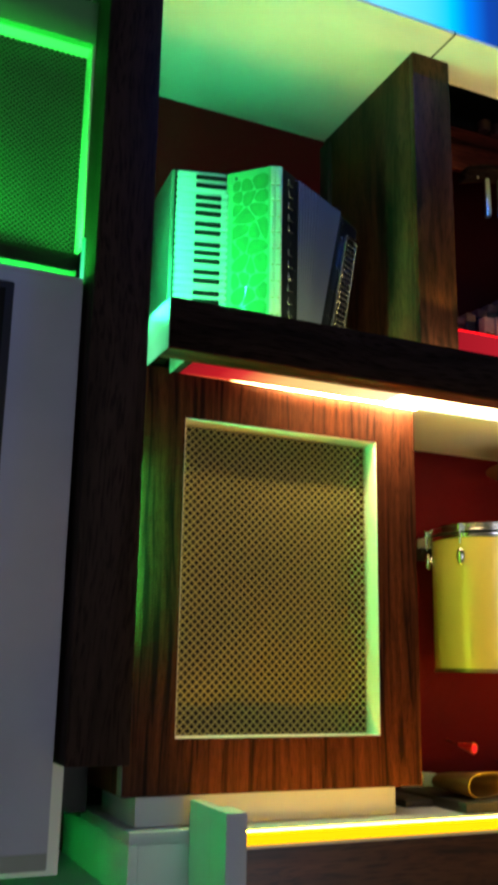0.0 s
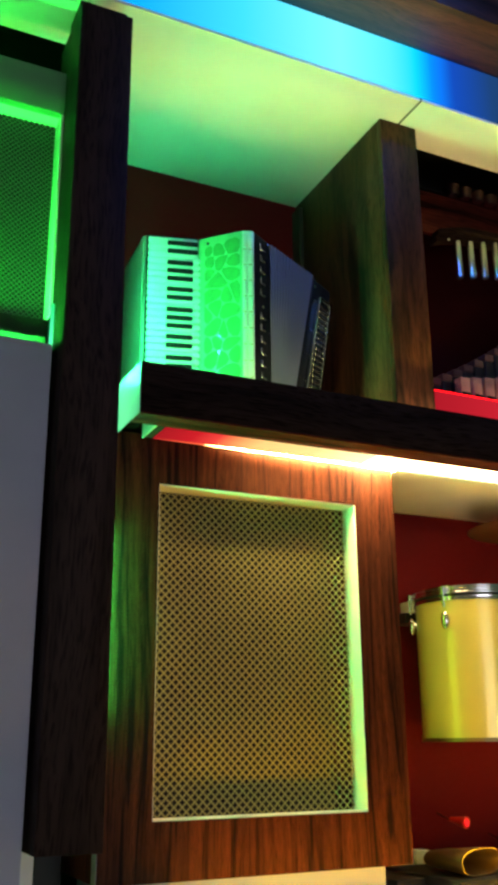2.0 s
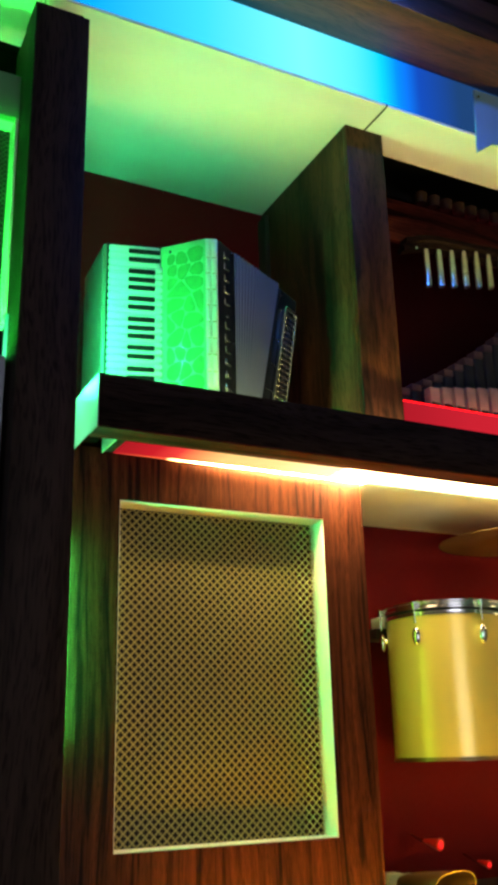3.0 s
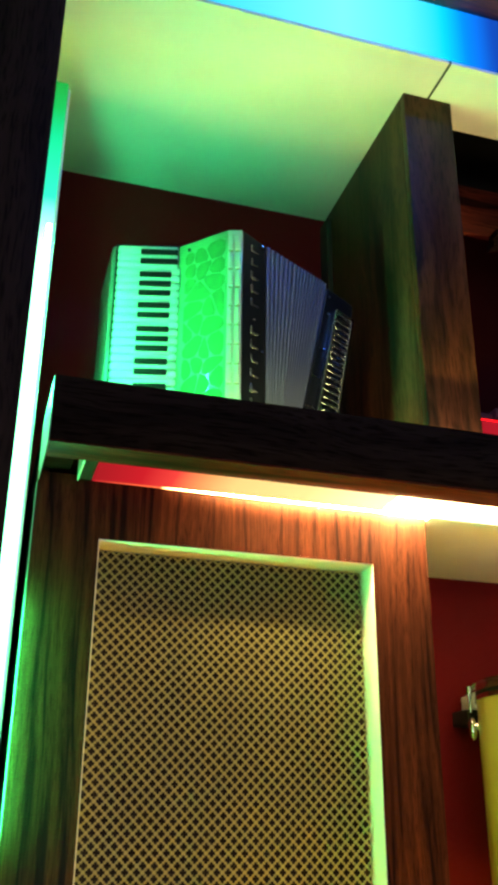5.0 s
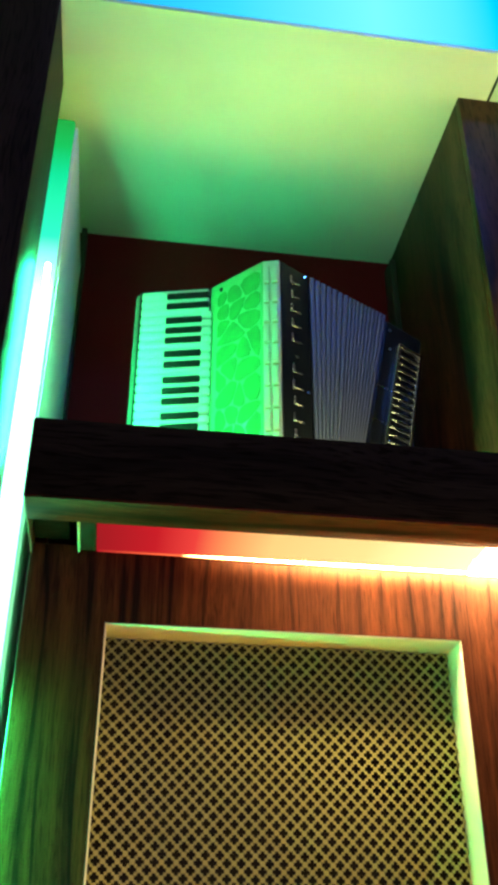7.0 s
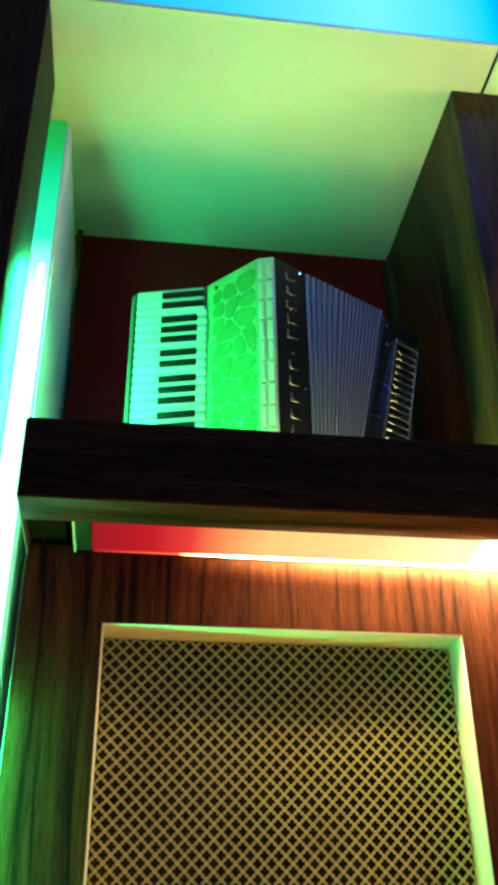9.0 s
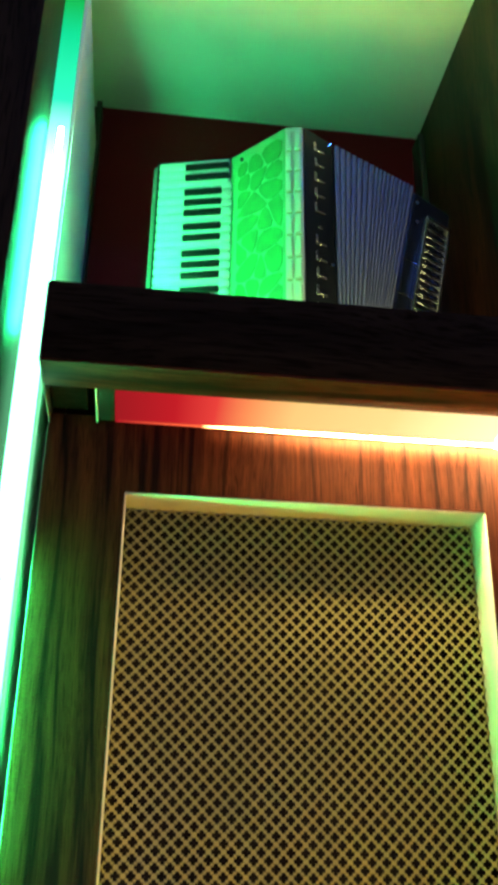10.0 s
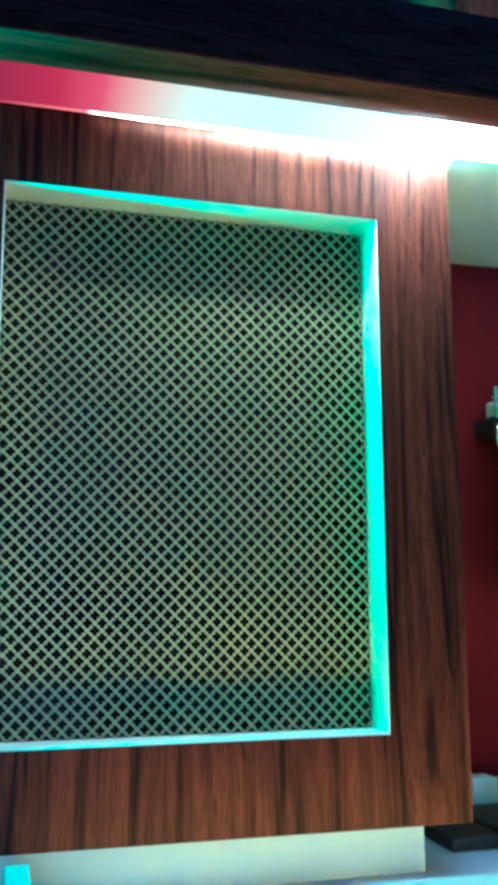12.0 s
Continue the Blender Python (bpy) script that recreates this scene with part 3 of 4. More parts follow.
# shields added to keep this tube's light off panel edge and rail
part("front_shield", box(-1.2, -0.294, -0.1415, -0.1395, 2.3125, 2.316, 0), BLACK, lt)
part("rear_shield", box(-1.2, -0.294, -0.112, -0.11, 2.3125, 2.34, 0), BLACK, lt)
part("end_lens", box(-0.2845, -0.2775, -0.11, -0.104, 2.326, 2.42, 0.001), G_END, lt, "upright cyan end lens")
# hidden tube added to turn the left soffit green
lu = thing("light_tube", (-0.7, 0.0, 3.01), "unseen green tube added to light the soffit over the wall cabinet", "light tube")
part("diffuser", box(-1.15, -0.32, -0.02, 0.0, 3.0105, 3.022, 0.003), G_TOP, lu)
part("end_cap", box(-0.3195, -0.312, -0.02, 0.0, 3.0105, 3.022, 0.001), BLACK, lu)
# out-of-view tube added to throw green on ledge and counter end
lg = thing("light_tube", (-0.6, 0.03, 1.1), "unseen green tube added to light the ledge and counter end", "light tube")
part("diffuser", box(-0.9, -0.42, -0.01, 0.02, 1.101, 1.125, 0.005), G_LOW, lg)
part("end_cap", box(-0.4195, -0.412, -0.01, 0.02, 1.101, 1.125, 0.001), BLACK, lg)
gp = thing("wall_panel", (-0.6, 0.1, 1.1), "tall grey lacquered panel on a pale carcass", "panel")
part("board", box(-1.2, -0.286, -0.15, -0.07, 1.193, 2.312, 0.004), GREY, gp)
part("base_strip", box(-1.2, -0.288, -0.151, -0.1505, 1.194, 1.222, 0), SIDE_E, gp, "darker strip along the foot")
part("carcass", box(-1.2, -0.246, -0.069, 0.36, 1.168, 2.3, 0.002), WHITE, gp)
part("foot", box(-1.2, -0.3, 0.3, 0.36, 1.1, 1.1678, 0.002), BLACK, gp)
scr = thing("screen", (-0.8, -0.17, 1.6), "black flat screen hung on the grey panel", "screen")
part("bezel", box(-1.18, -0.428, -0.19, -0.15, 1.62, 2.262, 0.004), BLACK, scr)
part("glass", box(-1.16, -0.445, -0.192, -0.19, 1.64, 2.245, 0), LACQ, scr)

# ---- accordion ----
ST = SH1
K0, K1, R0, R1, B0, E0, E1 = [Vector(p) for p in ((0.016, 0.172), (0.142, 0.14), (0.226, 0.052), (0.258, 0.043), (0.316, 0.07), (0.474, 0.122), (0.558, 0.176))]
acc = thing("accordion", (0.25, 0.2, ST), "white and black piano accordion with open silver bellows", "accordion")


def along(a, b, s_, off=0.0):
    """A point s_ of the way from a to b, moved off metres out of the front."""
    d = (b - a).normalized()
    return a.lerp(b, s_) + Vector((d.y, -d.x)) * off


def slab(a, b, s0, s1, n0, n1, z0, z1, bevel=0.001, seg=2):
    return prism([tuple(along(a, b, s0, n0)), tuple(along(a, b, s1, n0)), tuple(along(a, b, s1, n1)), tuple(along(a, b, s0, n1))], z0, z1, bevel, seg)


TOP = 2.803
part("keyboard_bed", prism([(0.006, 0.186), (0.139, 0.152), (0.165, 0.32), (0.004, 0.338)], ST, [TOP + 0.006, TOP + 0.006, TOP - 0.01, TOP - 0.02], 0.006, 3), SIDE, acc, "grey keyboard side")
part("key_frame", slab(K0, K1, -0.035, 1.0, -0.002, -0.0115, ST, TOP + 0.003, 0.002), LACQ, acc, "black frame round the keys")
part("treble_body", prism([tuple(K1 + Vector((0.0, 0.012))), tuple(R0 + Vector((0.002, 0.01))), tuple(R1 + Vector((0, 0.004))), (0.30, 0.23), (0.17, 0.29)], ST, TOP - 0.002, 0.008, 3), PEARL, acc)
part("grille_cover", slab(K1, R0, 0.0, 1.02, 0.0, -0.012, ST, TOP, 0.004, 3), COVER, acc, "green pearl grille cover")
pitch = 0.0189
for k in range(26):
    zc = TOP - 0.012 - k * pitch
    if zc - pitch / 2 < ST:
        break
    part("white_key", slab(K0, K1, 0.0, 1.0, 0.004, -0.010, zc - pitch * 0.475, zc + pitch * 0.475, 0.0055, 3), IVORY, acc)
    if k >= 3:
        part("key_riser", slab(K0, K1, 0.9, 1.04, 0.010, 0.002, zc - pitch * 0.36, zc + pitch * 0.36, 0.003, 2), IVORY, acc)
    if k % 7 in (0, 1, 3, 4, 5):
        zb = zc - pitch / 2 + {0: 0.001, 1: -0.0035, 3: 0.001, 4: -0.003, 5: -0.0065}[k % 7]
        part("black_key", slab(K0, K1, 0.38, 1.0 if k < 3 else 0.9, 0.0095, 0.002, zb - 0.0062, zb + 0.0062, 0.0025, 2), EBONY, acc)

rnd = random.Random(7)


def rounded(poly, turns=2):
    """Cuts the corners of an outline until it runs round."""
    for _ in range(turns):
        out = []
        for a, b in zip(poly, poly[1:] + poly[:1]):
            out += [a.lerp(b, 0.25), a.lerp(b, 0.75)]
        poly = out
    return poly


def cell(poly):
    """A rounded inlay of cloth standing just proud of the grille cover; poly in (part of the width, height)."""
    mid = sum(poly, Vector((0, 0))) / len(poly)
    poly = rounded([mid + (p - mid) * 0.985 for p in poly], 1)
    bm = bmesh.new()
    ring = []
    for p in poly:
        q = along(K1, R0, p.x, 0.0009)
        ring.append(bm.verts.new((q.x, q.y, p.y)))
    bm.faces.new(ring)
    ex = bmesh.ops.extrude_face_region(bm, geom=bm.faces[:])
    d = (R0 - K1).normalized()
    bmesh.ops.translate(bm, verts=[v for v in ex["geom"] if isinstance(v, bmesh.types.BMVert)], vec=(-d.y * 0.003, d.x * 0.003, 0))
    bmesh.ops.recalc_face_normals(bm, faces=bm.faces[:])
    return bm


# irregular cells: each seed keeps the ground nearer to it than to any other
WIDE = (R0 - K1).length
seeds = []
for r in range(11):
    for c_ in range(3):
        seeds.append(Vector(((0.22 + 0.25 * (c_ + 0.5 * (r % 2)) + rnd.uniform(-0.09, 0.09)) * WIDE, TOP - 0.03 - 0.046 * r + rnd.uniform(-0.019, 0.019))))
for a in seeds:
    poly = [Vector((0.16 * WIDE, ST + 0.006)), Vector((0.97 * WIDE, ST + 0.006)), Vector((0.97 * WIDE, TOP - 0.014)), Vector((0.16 * WIDE, TOP - 0.03))]
    for b in seeds:
        if b is a:
            continue
        m_, n_ = (a + b) / 2, (b - a).normalized()
        cut = []
        for p, q in zip(poly, poly[1:] + poly[:1]):
            dp, dq = (p - m_).dot(n_) + 0.0011, (q - m_).dot(n_) + 0.0011
            if dp <= 0:
                cut.append(p)
            if dp * dq < 0:
                cut.append(p.lerp(q, dp / (dp - dq)))
        poly = cut
        if len(poly) < 3:
            break
    if len(poly) < 3 or min(p.y for p in poly) > TOP - 0.04 or max(p.y for p in poly) - min(p.y for p in poly) < 0.01:
        continue
    part("grille_cell", cell([Vector((p.x / WIDE, p.y)) for p in poly]), CLOTH, acc, "green grille cloth cell")
part("register_strip", prism([tuple(R0), tuple(R1), tuple(R1 + Vector((0, 0.03))), tuple(R0 + Vector((0, 0.03)))], ST, TOP + 0.001, 0.004, 3), PEARL, acc)
for k in range(11):
    z1 = TOP - 0.014 - k * 0.044
    if z1 - 0.038 < ST:
        break
    for s0, s1 in ((0.08, 0.4), (0.52, 0.86)):
        part("register_switch", slab(R0, R1, s0, s1, 0.004, -0.004, z1 - 0.037, z1, 0.0014), PEARL, acc)
        part("switch_gap", slab(R0, R1, s0 + 0.04, s1, 0.0012, -0.002, z1 - 0.0408, z1 - 0.0388, 0), BRASS, acc)
part("name_board", prism([tuple(R1), tuple(B0), (0.345, 0.23), (0.29, 0.23)], ST, [TOP, TOP - 0.01, TOP - 0.01, TOP], 0.004, 3), LACQ, acc, "black lacquered front board")
for k in range(13):
    z = TOP - 0.035 - k * 0.0325
    wide = (0.34, 0.3, 0.34, 0.32, 0.34, 0.1, 0.32, 0.34, 0.3, 0.34, 0.3, 0.3, 0.1)[k]
    part("emblem_bar", slab(R1, B0, 0.5 - wide / 2, 0.5 + wide / 2, 0.0022, -0.001, z - 0.009, z - 0.005, 0.0006, 1), SILVER, acc, "silver emblem bar")
    if wide > 0.2:
        part("emblem_bar", slab(R1, B0, 0.5 - wide / 2, 0.5 - wide / 2 + 0.07, 0.0022, -0.001, z - 0.0055, z + 0.008, 0.0006, 1), SILVER, acc, "silver emblem bar")
NP = 17
cuts = [0.0]
for k in range(NP):
    cuts.append(cuts[-1] + (1.25 if k < 7 else 0.85))
cuts = [c / cuts[-1] for c in cuts]
EB0, EB1 = Vector((0.375, 0.09)), Vector((0.462, 0.13))       # feet of the bass side: the bellows fan out upwards


def fan(a0, a1, b0, b1, deep, z0, z1, bevel=0.003, seg=3):
    """A leaf standing on a0-a1 whose top is b0-b1."""
    bm = bmesh.new()
    low = [bm.verts.new((*p, z0)) for p in (a0, a1, a1 + deep, a0 + deep)]
    up = [bm.verts.new((*p, z1)) for p in (b0, b1, b1 + deep, b0 + deep)]
    bm.faces.new(low[::-1])
    bm.faces.new(up)
    for a in range(4):
        b = (a + 1) % 4
        bm.faces.new((low[a], low[b], up[b], up[a]))
    bmesh.ops.recalc_face_normals(bm, faces=bm.faces[:])
    if bevel:
        bmesh.ops.bevel(bm, geom=bm.edges[:], offset=bevel, segments=seg, profile=0.5, affect="EDGES")
    return bm


deep = Vector((0.02, 0.16))
part("bellows_core", fan(along(B0, EB0, 0, -0.012), along(B0, EB0, 1, -0.012), along(B0, E0, 0, -0.012), along(B0, E0, 1, -0.012), deep, ST + 0.004, TOP - 0.055, 0), BLACK, acc)
for k in range(NP):
    s0, s1 = cuts[k], cuts[k + 1]
    g = (s1 - s0) * 0.09
    s0, s1 = s0 + g, s1 - g
    zt = TOP - 0.010 - 0.032 * (s0 + s1) / 2
    part("pleat", fan(along(B0, EB0, s0), along(B0, EB0, s1), along(B0, E0, s0, 0.002), along(B0, E0, s1, 0.002), deep, ST + 0.002, zt, 0.0015, 2), BELLOW, acc)


def bass(s0, s1, n0, n1, z0, z1, bevel=0.001, seg=2):
    """A piece on the leaning bass front."""
    def at(s_, n_, z):
        q = (z - ST) / (TOP - 0.05 - ST)
        return along(EB0.lerp(E0, q), EB1.lerp(E1, q), s_, n_)
    bm = bmesh.new()
    low = [bm.verts.new((*at(s_, n_, z0), z0)) for s_, n_ in ((s0, n0), (s1, n0), (s1, n1), (s0, n1))]
    up = [bm.verts.new((*at(s_, n_, z1), z1)) for s_, n_ in ((s0, n0), (s1, n0), (s1, n1), (s0, n1))]
    bm.faces.new(low[::-1])
    bm.faces.new(up)
    for a in range(4):
        b = (a + 1) % 4
        bm.faces.new((low[a], low[b], up[b], up[a]))
    bmesh.ops.recalc_face_normals(bm, faces=bm.faces[:])
    if bevel:
        bmesh.ops.bevel(bm, geom=bm.edges[:], offset=bevel, segments=seg, profile=0.5, affect="EDGES")
    return bm


def bass_at(s_, z):
    q = (z - ST) / (TOP - 0.05 - ST)
    return along(EB0.lerp(E0, q), EB1.lerp(E1, q), s_, 0.0)


part("bass_body", bass(0.0, 1.1, 0.0, -0.16, ST, TOP - 0.045, 0.012, 4), LACQ, acc, "black lacquered bass side")
GT = TOP - 0.108
bg = part("bass_grille", joined(bass(0.34, 0.40, 0.012, -0.002, ST + 0.01, GT), bass(0.92, 0.98, 0.012, -0.002, ST + 0.01, GT), bass(0.34, 0.98, 0.013, -0.002, GT, GT + 0.008, 0.002)), SILVER, acc, "silver bass grille frame")
k = 0
while GT - 0.02 - 0.0165 * k > ST + 0.01:
    z = GT - 0.02 - 0.0165 * k
    part("grille_bar", bass(0.4, 0.92, 0.010, 0.004, z, z + 0.006, 0.0012, 1), SILVER, bg)
    k += 1
for k in range(4):
    z = GT - 0.1 - 0.075 * k
    part("bass_seam", bass(0.04, 0.32, 0.0012, -0.001, z, z + 0.0015, 0), SILVER, acc)
for s_, z in ((0.12, TOP - 0.075), (0.2, GT - 0.01)):
    c = bass_at(s_, z)
    part("stud", rod((c.x, c.y + 0.004, z), (c.x + 0.001, c.y - 0.004, z), 0.003, 10), SILVER, acc)
for s_, z in ((0.85, TOP - 0.018), (0.85, 2.532)):
    c = along(R1, B0, s_, 0.0)
    part("stud", rod((c.x, c.y + 0.004, z), (c.x, c.y - 0.003, z), 0.003, 10), SILVER, acc)
c = along(K1, R0, 0.24, 0.0)
part("stud", rod((c.x, c.y + 0.004, TOP - 0.02), (c.x - 0.002, c.y - 0.002, TOP - 0.02), 0.0035, 10), BLACK, acc)

# ---- drum bay ----
DX, DY, DR = 0.949, 0.154, 0.15
drum = thing("drum", (DX, DY, 1.537), "gold tom drum with chrome hoops held by a wall bracket", "drum")
shell = part("shell", lathe(DX, DY, [(DR - 0.004, 1.55), (DR, 1.55), (DR, 1.90), (DR - 0.004, 1.90)], 72), GOLD, drum)
part("drumhead", lathe(DX, DY, [(0.0005, 1.915), (DR - 0.002, 1.912), (DR, 1.90), (0.0005, 1.899)], 64), WHITE, drum)
part("bottom_head", lathe(DX, DY, [(0.0005, 1.545), (DR - 0.002, 1.545), (DR, 1.553), (0.0005, 1.556)], 64), WHITE, drum)


def hoop(z0, z1, r0, r1, lip):
    return lathe(DX, DY, [(r0, z0), (r1 + lip, z0), (r1 + lip, z0 + 0.004), (r1, z0 + 0.006), (r1, z1 - 0.006), (r1 + lip, z1 - 0.004), (r1 + lip, z1), (r0, z1), (r0, z0)], 72)


part("hoop", hoop(1.904, 1.924, DR + 0.001, DR + 0.004, 0.004), CHROME, drum, "chrome top hoop")
part("hoop_band", hoop(1.8885, 1.8985, DR + 0.0005, DR + 0.0025, 0.0005), CHROME, drum, "thin chrome band under the hoop")
part("hoop_gap", lathe(DX, DY, [(DR + 0.0003, 1.8985), (DR + 0.0012, 1.8985), (DR + 0.0012, 1.904), (DR + 0.0003, 1.904)], 72), BLACK, drum, "dark gap under the hoop")
part("hoop", hoop(1.543, 1.552, DR - 0.004, DR + 0.001, 0.001), BRASS, drum, "dull bottom hoop")
aim = math.atan2(-1.849 - DY, -0.645 - DX)
for k in range(6):
    q = aim + radians(35) - radians(60) * k
    cx, cy = math.cos(q), math.sin(q)
    r_ = DR + 0.012
    egg = bmesh.new()
    bmesh.ops.create_uvsphere(egg, u_segments=18, v_segments=12, radius=1, matrix=Matrix.Translation((DX + cx * r_, DY + cy * r_, 1.838)) @ Matrix.Rotation(q, 4, "Z") @ Matrix.Diagonal((0.009, 0.011, 0.023, 1)))
    lug = part("lug", joined(egg, rod((DX + cx * (DR - 0.002), DY + cy * (DR - 0.002), 1.842), (DX + cx * r_, DY + cy * r_, 1.842), 0.009, 12)), CHROME, drum, "chrome teardrop lug")
    part("tension_rod", joined(rod((DX + cx * (r_ + 0.002), DY + cy * (r_ + 0.002), 1.87), (DX + cx * (r_ + 0.002), DY + cy * (r_ + 0.002), 1.922), 0.003, 10), rod((DX + cx * (r_ + 0.002), DY + cy * (r_ + 0.002), 1.905), (DX + cx * (r_ + 0.002), DY + cy * (r_ + 0.002), 1.922), 0.008, 12)), CHROME, lug)
br = part("bracket", joined(box(0.835, 0.9, 0.3, 0.365, 1.855, 1.885, 0.003), rod((0.88, 0.33, 1.87), (0.93, 0.25, 1.87), 0.01)), BLACK, drum, "black wall bracket")
part("clamp", box(0.845, 0.885, 0.29, 0.34, 1.885, 1.915, 0.004), WHITE, br, "white clamp block")

bay = thing("light_tube", (0.617, 0.075, 1.4), "upright green LED tube on the cabinet side", "light tube")
part("diffuser", box(0.6135, 0.624, 0.05, 0.09, 1.4, 1.95, 0.003), G_BAY, bay)
part("channel", box(0.6105, 0.613, 0.047, 0.093, 1.395, 1.955, 0.0005), SILVER, bay, "aluminium mounting channel")

cym = thing("cymbal", (1.185, 0.12, 2.12), "bronze cymbal hung under the shelf", "cymbal")
part("disc", lathe(1.185, 0.12, [(0.0005, 2.153), (0.03, 2.148), (0.045, 2.133), (0.2, 2.112), (0.2, 2.1105), (0.045, 2.13), (0.03, 2.144), (0.0005, 2.149)], 64), BRASS, cym)
part("rod", rod((1.185, 0.12, 2.148), (1.185, 0.12, 2.19), 0.005), CHROME, cym)

for (bx, by, bz), sc in (((0.885, 0.19, 1.353), 0.8), ((1.054, 0.21, 1.294), 0.55)):
    ho = thing("horn_bulb", (bx, by, bz), "small red plastic bulb with a ringed end", "bulb", "red bulbs")
    part("cone", rod((bx - 0.012 * sc, by + 0.03 * sc, bz + 0.004), (bx + 0.004 * sc, by - 0.03 * sc, bz - 0.003), 0.006 * sc, 20, 0.019 * sc), REDPL, ho)
    part("tip", rod((bx + 0.0041 * sc, by - 0.0305 * sc, bz - 0.003), (bx + 0.005 * sc, by - 0.0325 * sc, bz - 0.003), 0.012 * sc, 20), RED_L, ho, "lit red tip")
    part("stem", rod((bx - 0.012 * sc, by + 0.03 * sc, bz), (bx + 0.06, 0.365, bz + 0.005), 0.0025, 10), RED, ho)


def cowbell(cx, cy, z0):
    """A flattened bell lying on its side with its mouth forward."""
    ob = thing("cowbell", (cx, cy, z0), "gold lacquered cowbell lying on its side", "cowbell")
    bm = bmesh.new()
    rings = []
    d = Vector((0.3, -0.954))
    n2 = Vector((0.954, 0.3))
    for s_, w_, h_ in ((0.0, 0.05, 0.017), (0.02, 0.056, 0.02), (0.13, 0.08, 0.03), (0.13, 0.0765, 0.0265), (0.01, 0.046, 0.013)):
        ring = []
        for a in range(32):
            q = 2 * math.pi * a / 32
            cu = abs(math.cos(q)) ** 0.6 * math.copysign(1, math.cos(q))
            p2 = Vector((cx, cy)) + d * (s_ - 0.065) + n2 * (w_ * cu)
            ring.append(bm.verts.new((p2.x, p2.y, z0 + 0.0302 + h_ * math.sin(q))))
        rings.append(ring)
    for lo, hi in zip(rings, rings[1:]):
        for a in range(32):
            bm.faces.new((lo[a], lo[(a + 1) % 32], hi[(a + 1) % 32], hi[a]))
    bm.faces.new(rings[0])
    bm.faces.new(rings[-1])
    bmesh.ops.recalc_face_normals(bm, faces=bm.faces[:])
    part("body", bm, BRASS, ob)
    return ob


base = thing("display_base", (0.98, 0.1, COUNTER), "low black display base on the counter", "base")
part("block", box(0.71, 1.5, -0.03, 0.27, COUNTER, COUNTER + 0.024, 0.003), BLACK, base)
part("step", box(0.63, 0.7095, 0.1, 0.27, COUNTER, COUNTER + 0.018, 0.003), BLACK, base)
cowbell(0.796, 0.085, COUNTER + 0.024)
cowbell(1.14, 0.13, COUNTER + 0.024)
for k in range(3):
    blk = thing("block", (0.78 + 0.05 * k, 0.3, COUNTER), "small white block on the counter", "block", "white blocks")
    part("body", box(0.76 + 0.05 * k, 0.803 + 0.05 * k, 0.28, 0.32, COUNTER, COUNTER + 0.06 - 0.006 * k, 0.003), WHITE, blk)

# ---- pipe bay ----
red = thing("riser", (1.4, 0.3, SH1), "red painted riser board standing on the shelf", "riser")
part("board", box(0.735, RIGHT, 0.2, 0.455, SH1, 2.52, 0.003), RED_B, red)
# glowing strip added here to throw red on the pipes
part("top_strip", box(0.735, RIGHT, 0.203, 0.212, 2.5205, 2.5245, 0), R_STRIP, red, "red glowing strip added to light the pipes")
# the red light on the riser front is given as a glow
part("light_strip", box(0.735, RIGHT, 0.196, 0.1985, SH1 + 0.1, 2.518, 0), R_FRONT, red, "riser front with its red light as a glow")
pan = thing("pan_pipes", (1.2, 0.28, 2.52), "pan pipes of pale cane standing in rising rows", "pan pipes")
for k in range(13):
    x, zt = 0.955 + 0.0432 * k, 2.568 + 0.017 * k + 0.00085 * k * k
    pipe = part("pipe", box(x - 0.017, x + 0.017, 0.3, 0.335, 2.52, zt, 0.004), BLACK, pan, "black pipe")
    part("cap", box(x - 0.018, x + 0.018, 0.297, 0.338, zt, zt + 0.024, 0.004), CANE_RED, pipe, "cane cap with red light in its colour")
    if k > 1:
        xf = 1.057 + 0.0465 * (k - 2)
        low = part("pipe", box(xf - 0.018, xf + 0.018, 0.232, 0.265, 2.52, 2.597 + 0.0065 * (k - 2), 0.004), BAMBOO, pan)
        part("foot", box(xf - 0.0165, xf + 0.0165, 0.2305, 0.262, 2.52, 2.548, 0.002), SILVER, low)
hang = thing("bar_chimes", (1.2, 0.25, 3.0), "row of small metal chimes hung from a wooden bar", "chimes")
bar = bmesh.new()
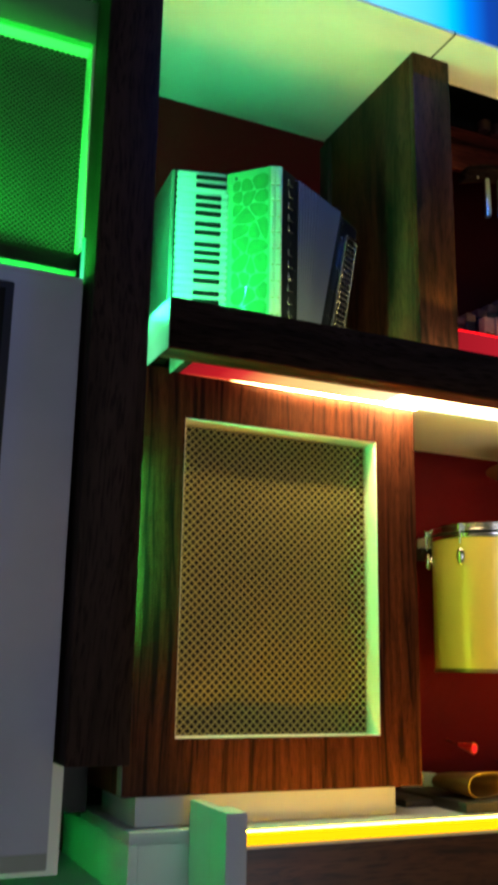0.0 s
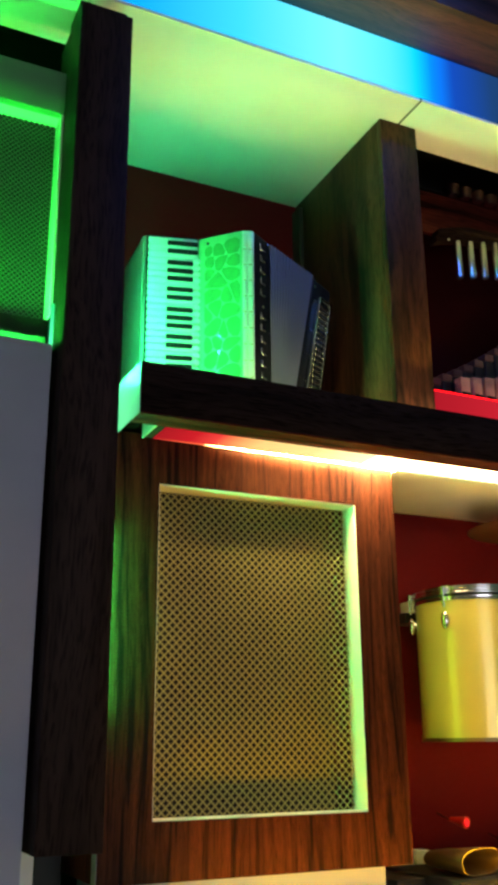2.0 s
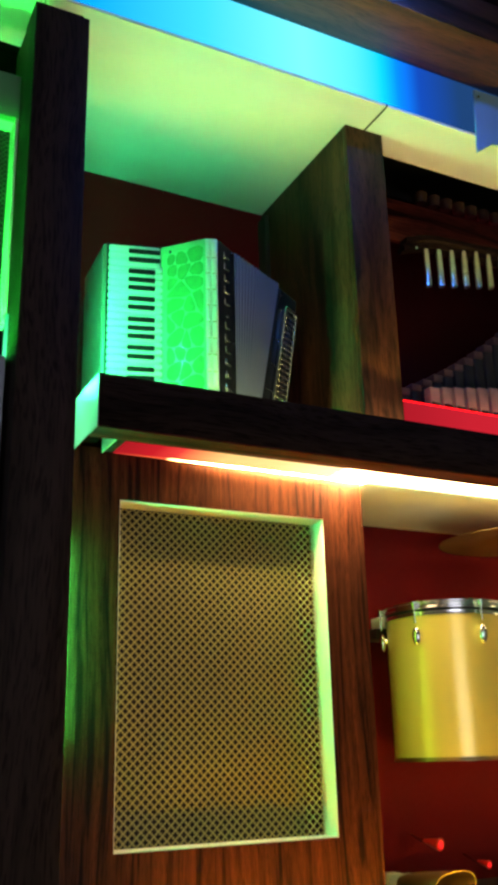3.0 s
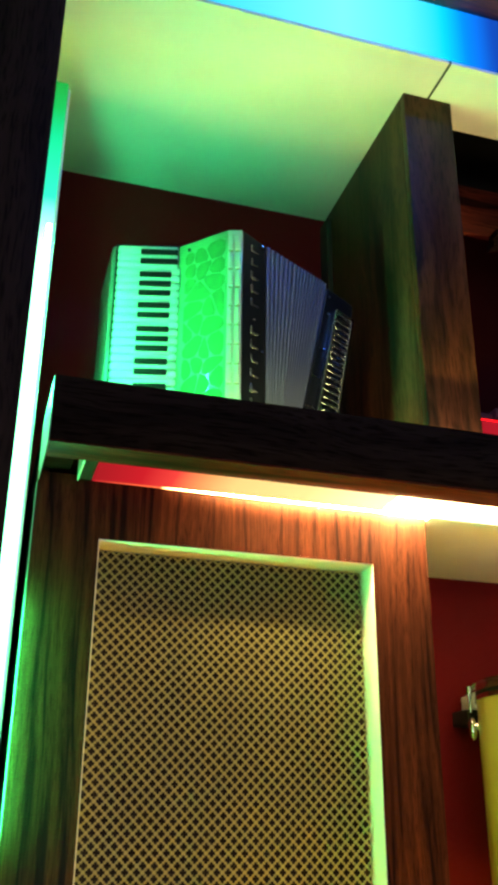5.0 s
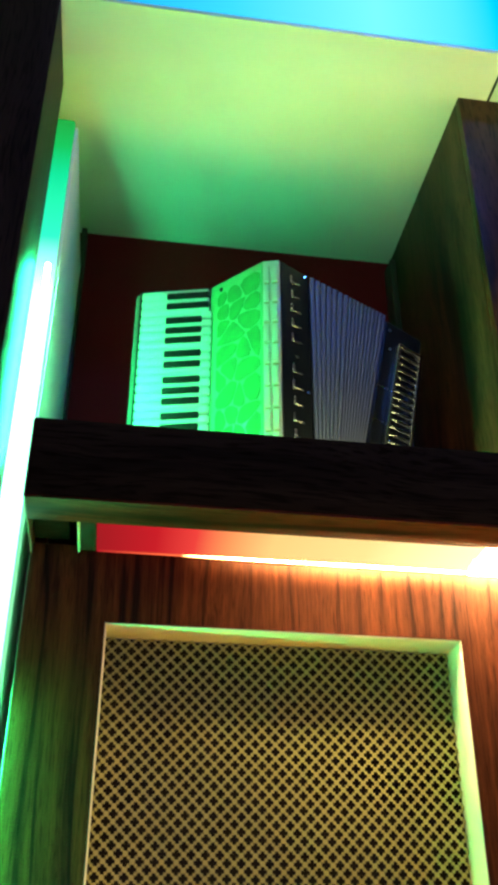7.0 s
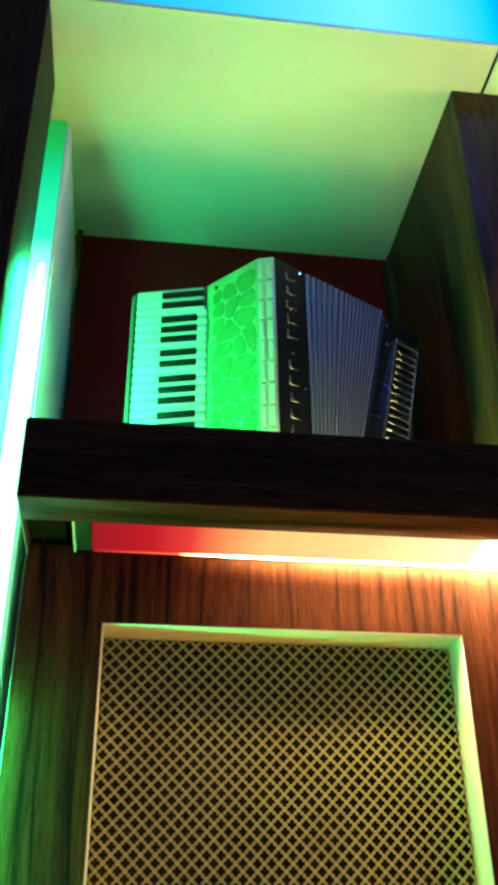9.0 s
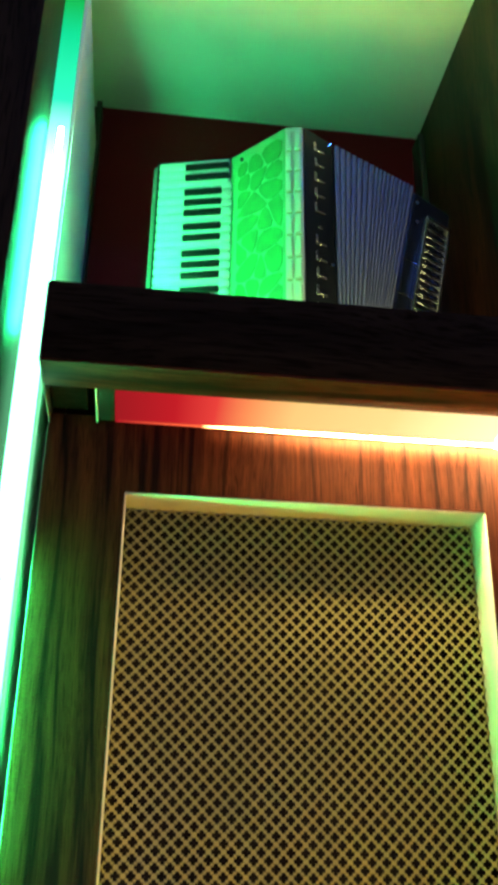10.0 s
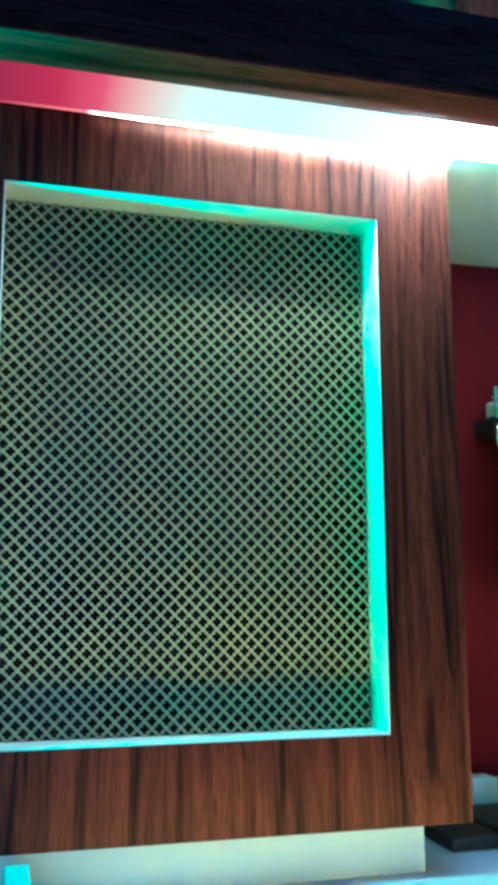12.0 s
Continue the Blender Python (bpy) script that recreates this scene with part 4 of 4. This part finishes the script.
for k in range(2):
    rings = []
    for i in range(17):
        u = i / 16
        z = 3.052 + 0.028 * math.sin(min(1, u * 5) * math.pi / 2) + 0.03 * u - 0.02 * k
        y = 0.2 + 0.014 * k
        rings.append([bar.verts.new((0.975 + 0.66 * u, y + a_, z + b_)) for a_, b_ in ((0, 0), (0.036, 0), (0.036, 0.018), (0, 0.018))])
    for lo, hi in zip(rings, rings[1:]):
        for q in range(4):
            bar.faces.new((lo[q], lo[(q + 1) % 4], hi[(q + 1) % 4], hi[q]))
    bar.faces.new(rings[0])
    bar.faces.new(rings[-1][::-1])
bmesh.ops.recalc_face_normals(bar, faces=bar.faces[:])
part("bar", bar, DARK_H, hang, "dark bowed hanging bar")
for k in range(11):
    x, z = 1.059 + 0.0505 * k, 2.926 + 0.0095 * k
    tubep = part("chime", lathe(x, 0.22, [(0.0095, z), (0.0125, z), (0.0125, z + 0.125), (0.0095, z + 0.125), (0.0095, z)], 18), SILVER, hang)
    part("cord", rod((x, 0.22, z + 0.12), (x, 0.22, z + 0.142), 0.0015, 6), BLACK, tubep)
part("bead", rod((1.005, 0.198, 3.035), (1.005, 0.192, 3.035), 0.004, 10), SILVER, hang)
part("hanger", box(0.735, 1.7, 0.25, 0.268, 3.085, 3.235, 0.002), ROSE_R, hang, "reddish wooden hanging board")
rk = thing("rack", (1.3, 0.3, 3.1), "dark wooden rack of round pipe ends", "rack")
part("beam", box(0.735, RIGHT, 0.29, 0.33, 3.235, 3.262, 0.004), ROSE_R, rk)
for k in range(10):
    x = 1.115 + 0.052 * k
    part("pipe_end", lathe(x, 0.285, [(0.0005, 3.278), (0.014, 3.276), (0.019, 3.283), (0.021, 3.31), (0.0005, 3.312)], 18), CANE_RED, rk)
part("top_beam", box(0.735, RIGHT, 0.32, 0.34, 3.3, 3.5, 0.002), BLACK, rk)
part("light_strip", box(1.15, RIGHT, 0.33, 0.334, 3.264, 3.296, 0), R_DIM, rk, "dim red light strip behind the pipe ends")

# ---- unseen fill panel added behind the viewer ----
cool_fill = tagged(thing("fill_panel", (-0.3, -4.38, 1.0), "unseen glowing panel added as cool fill light", "window"), kind="structure")
part("fill_sheet", box(-1.2, 0.6, -4.392, -4.386, 1.0, 2.4, 0), FILL_W, cool_fill)
for x0, x1, z0, z1 in ((-1.26, -1.2, 0.94, 2.46), (0.6, 0.66, 0.94, 2.46), (-1.2, 0.6, 0.94, 1.0), (-1.2, 0.6, 2.4, 2.46), (-0.32, -0.28, 1.0, 2.4)):
    part("fill_panel_frame", box(x0, x1, -4.395, -4.35, z0, z1, 0.004), WHITE, cool_fill)
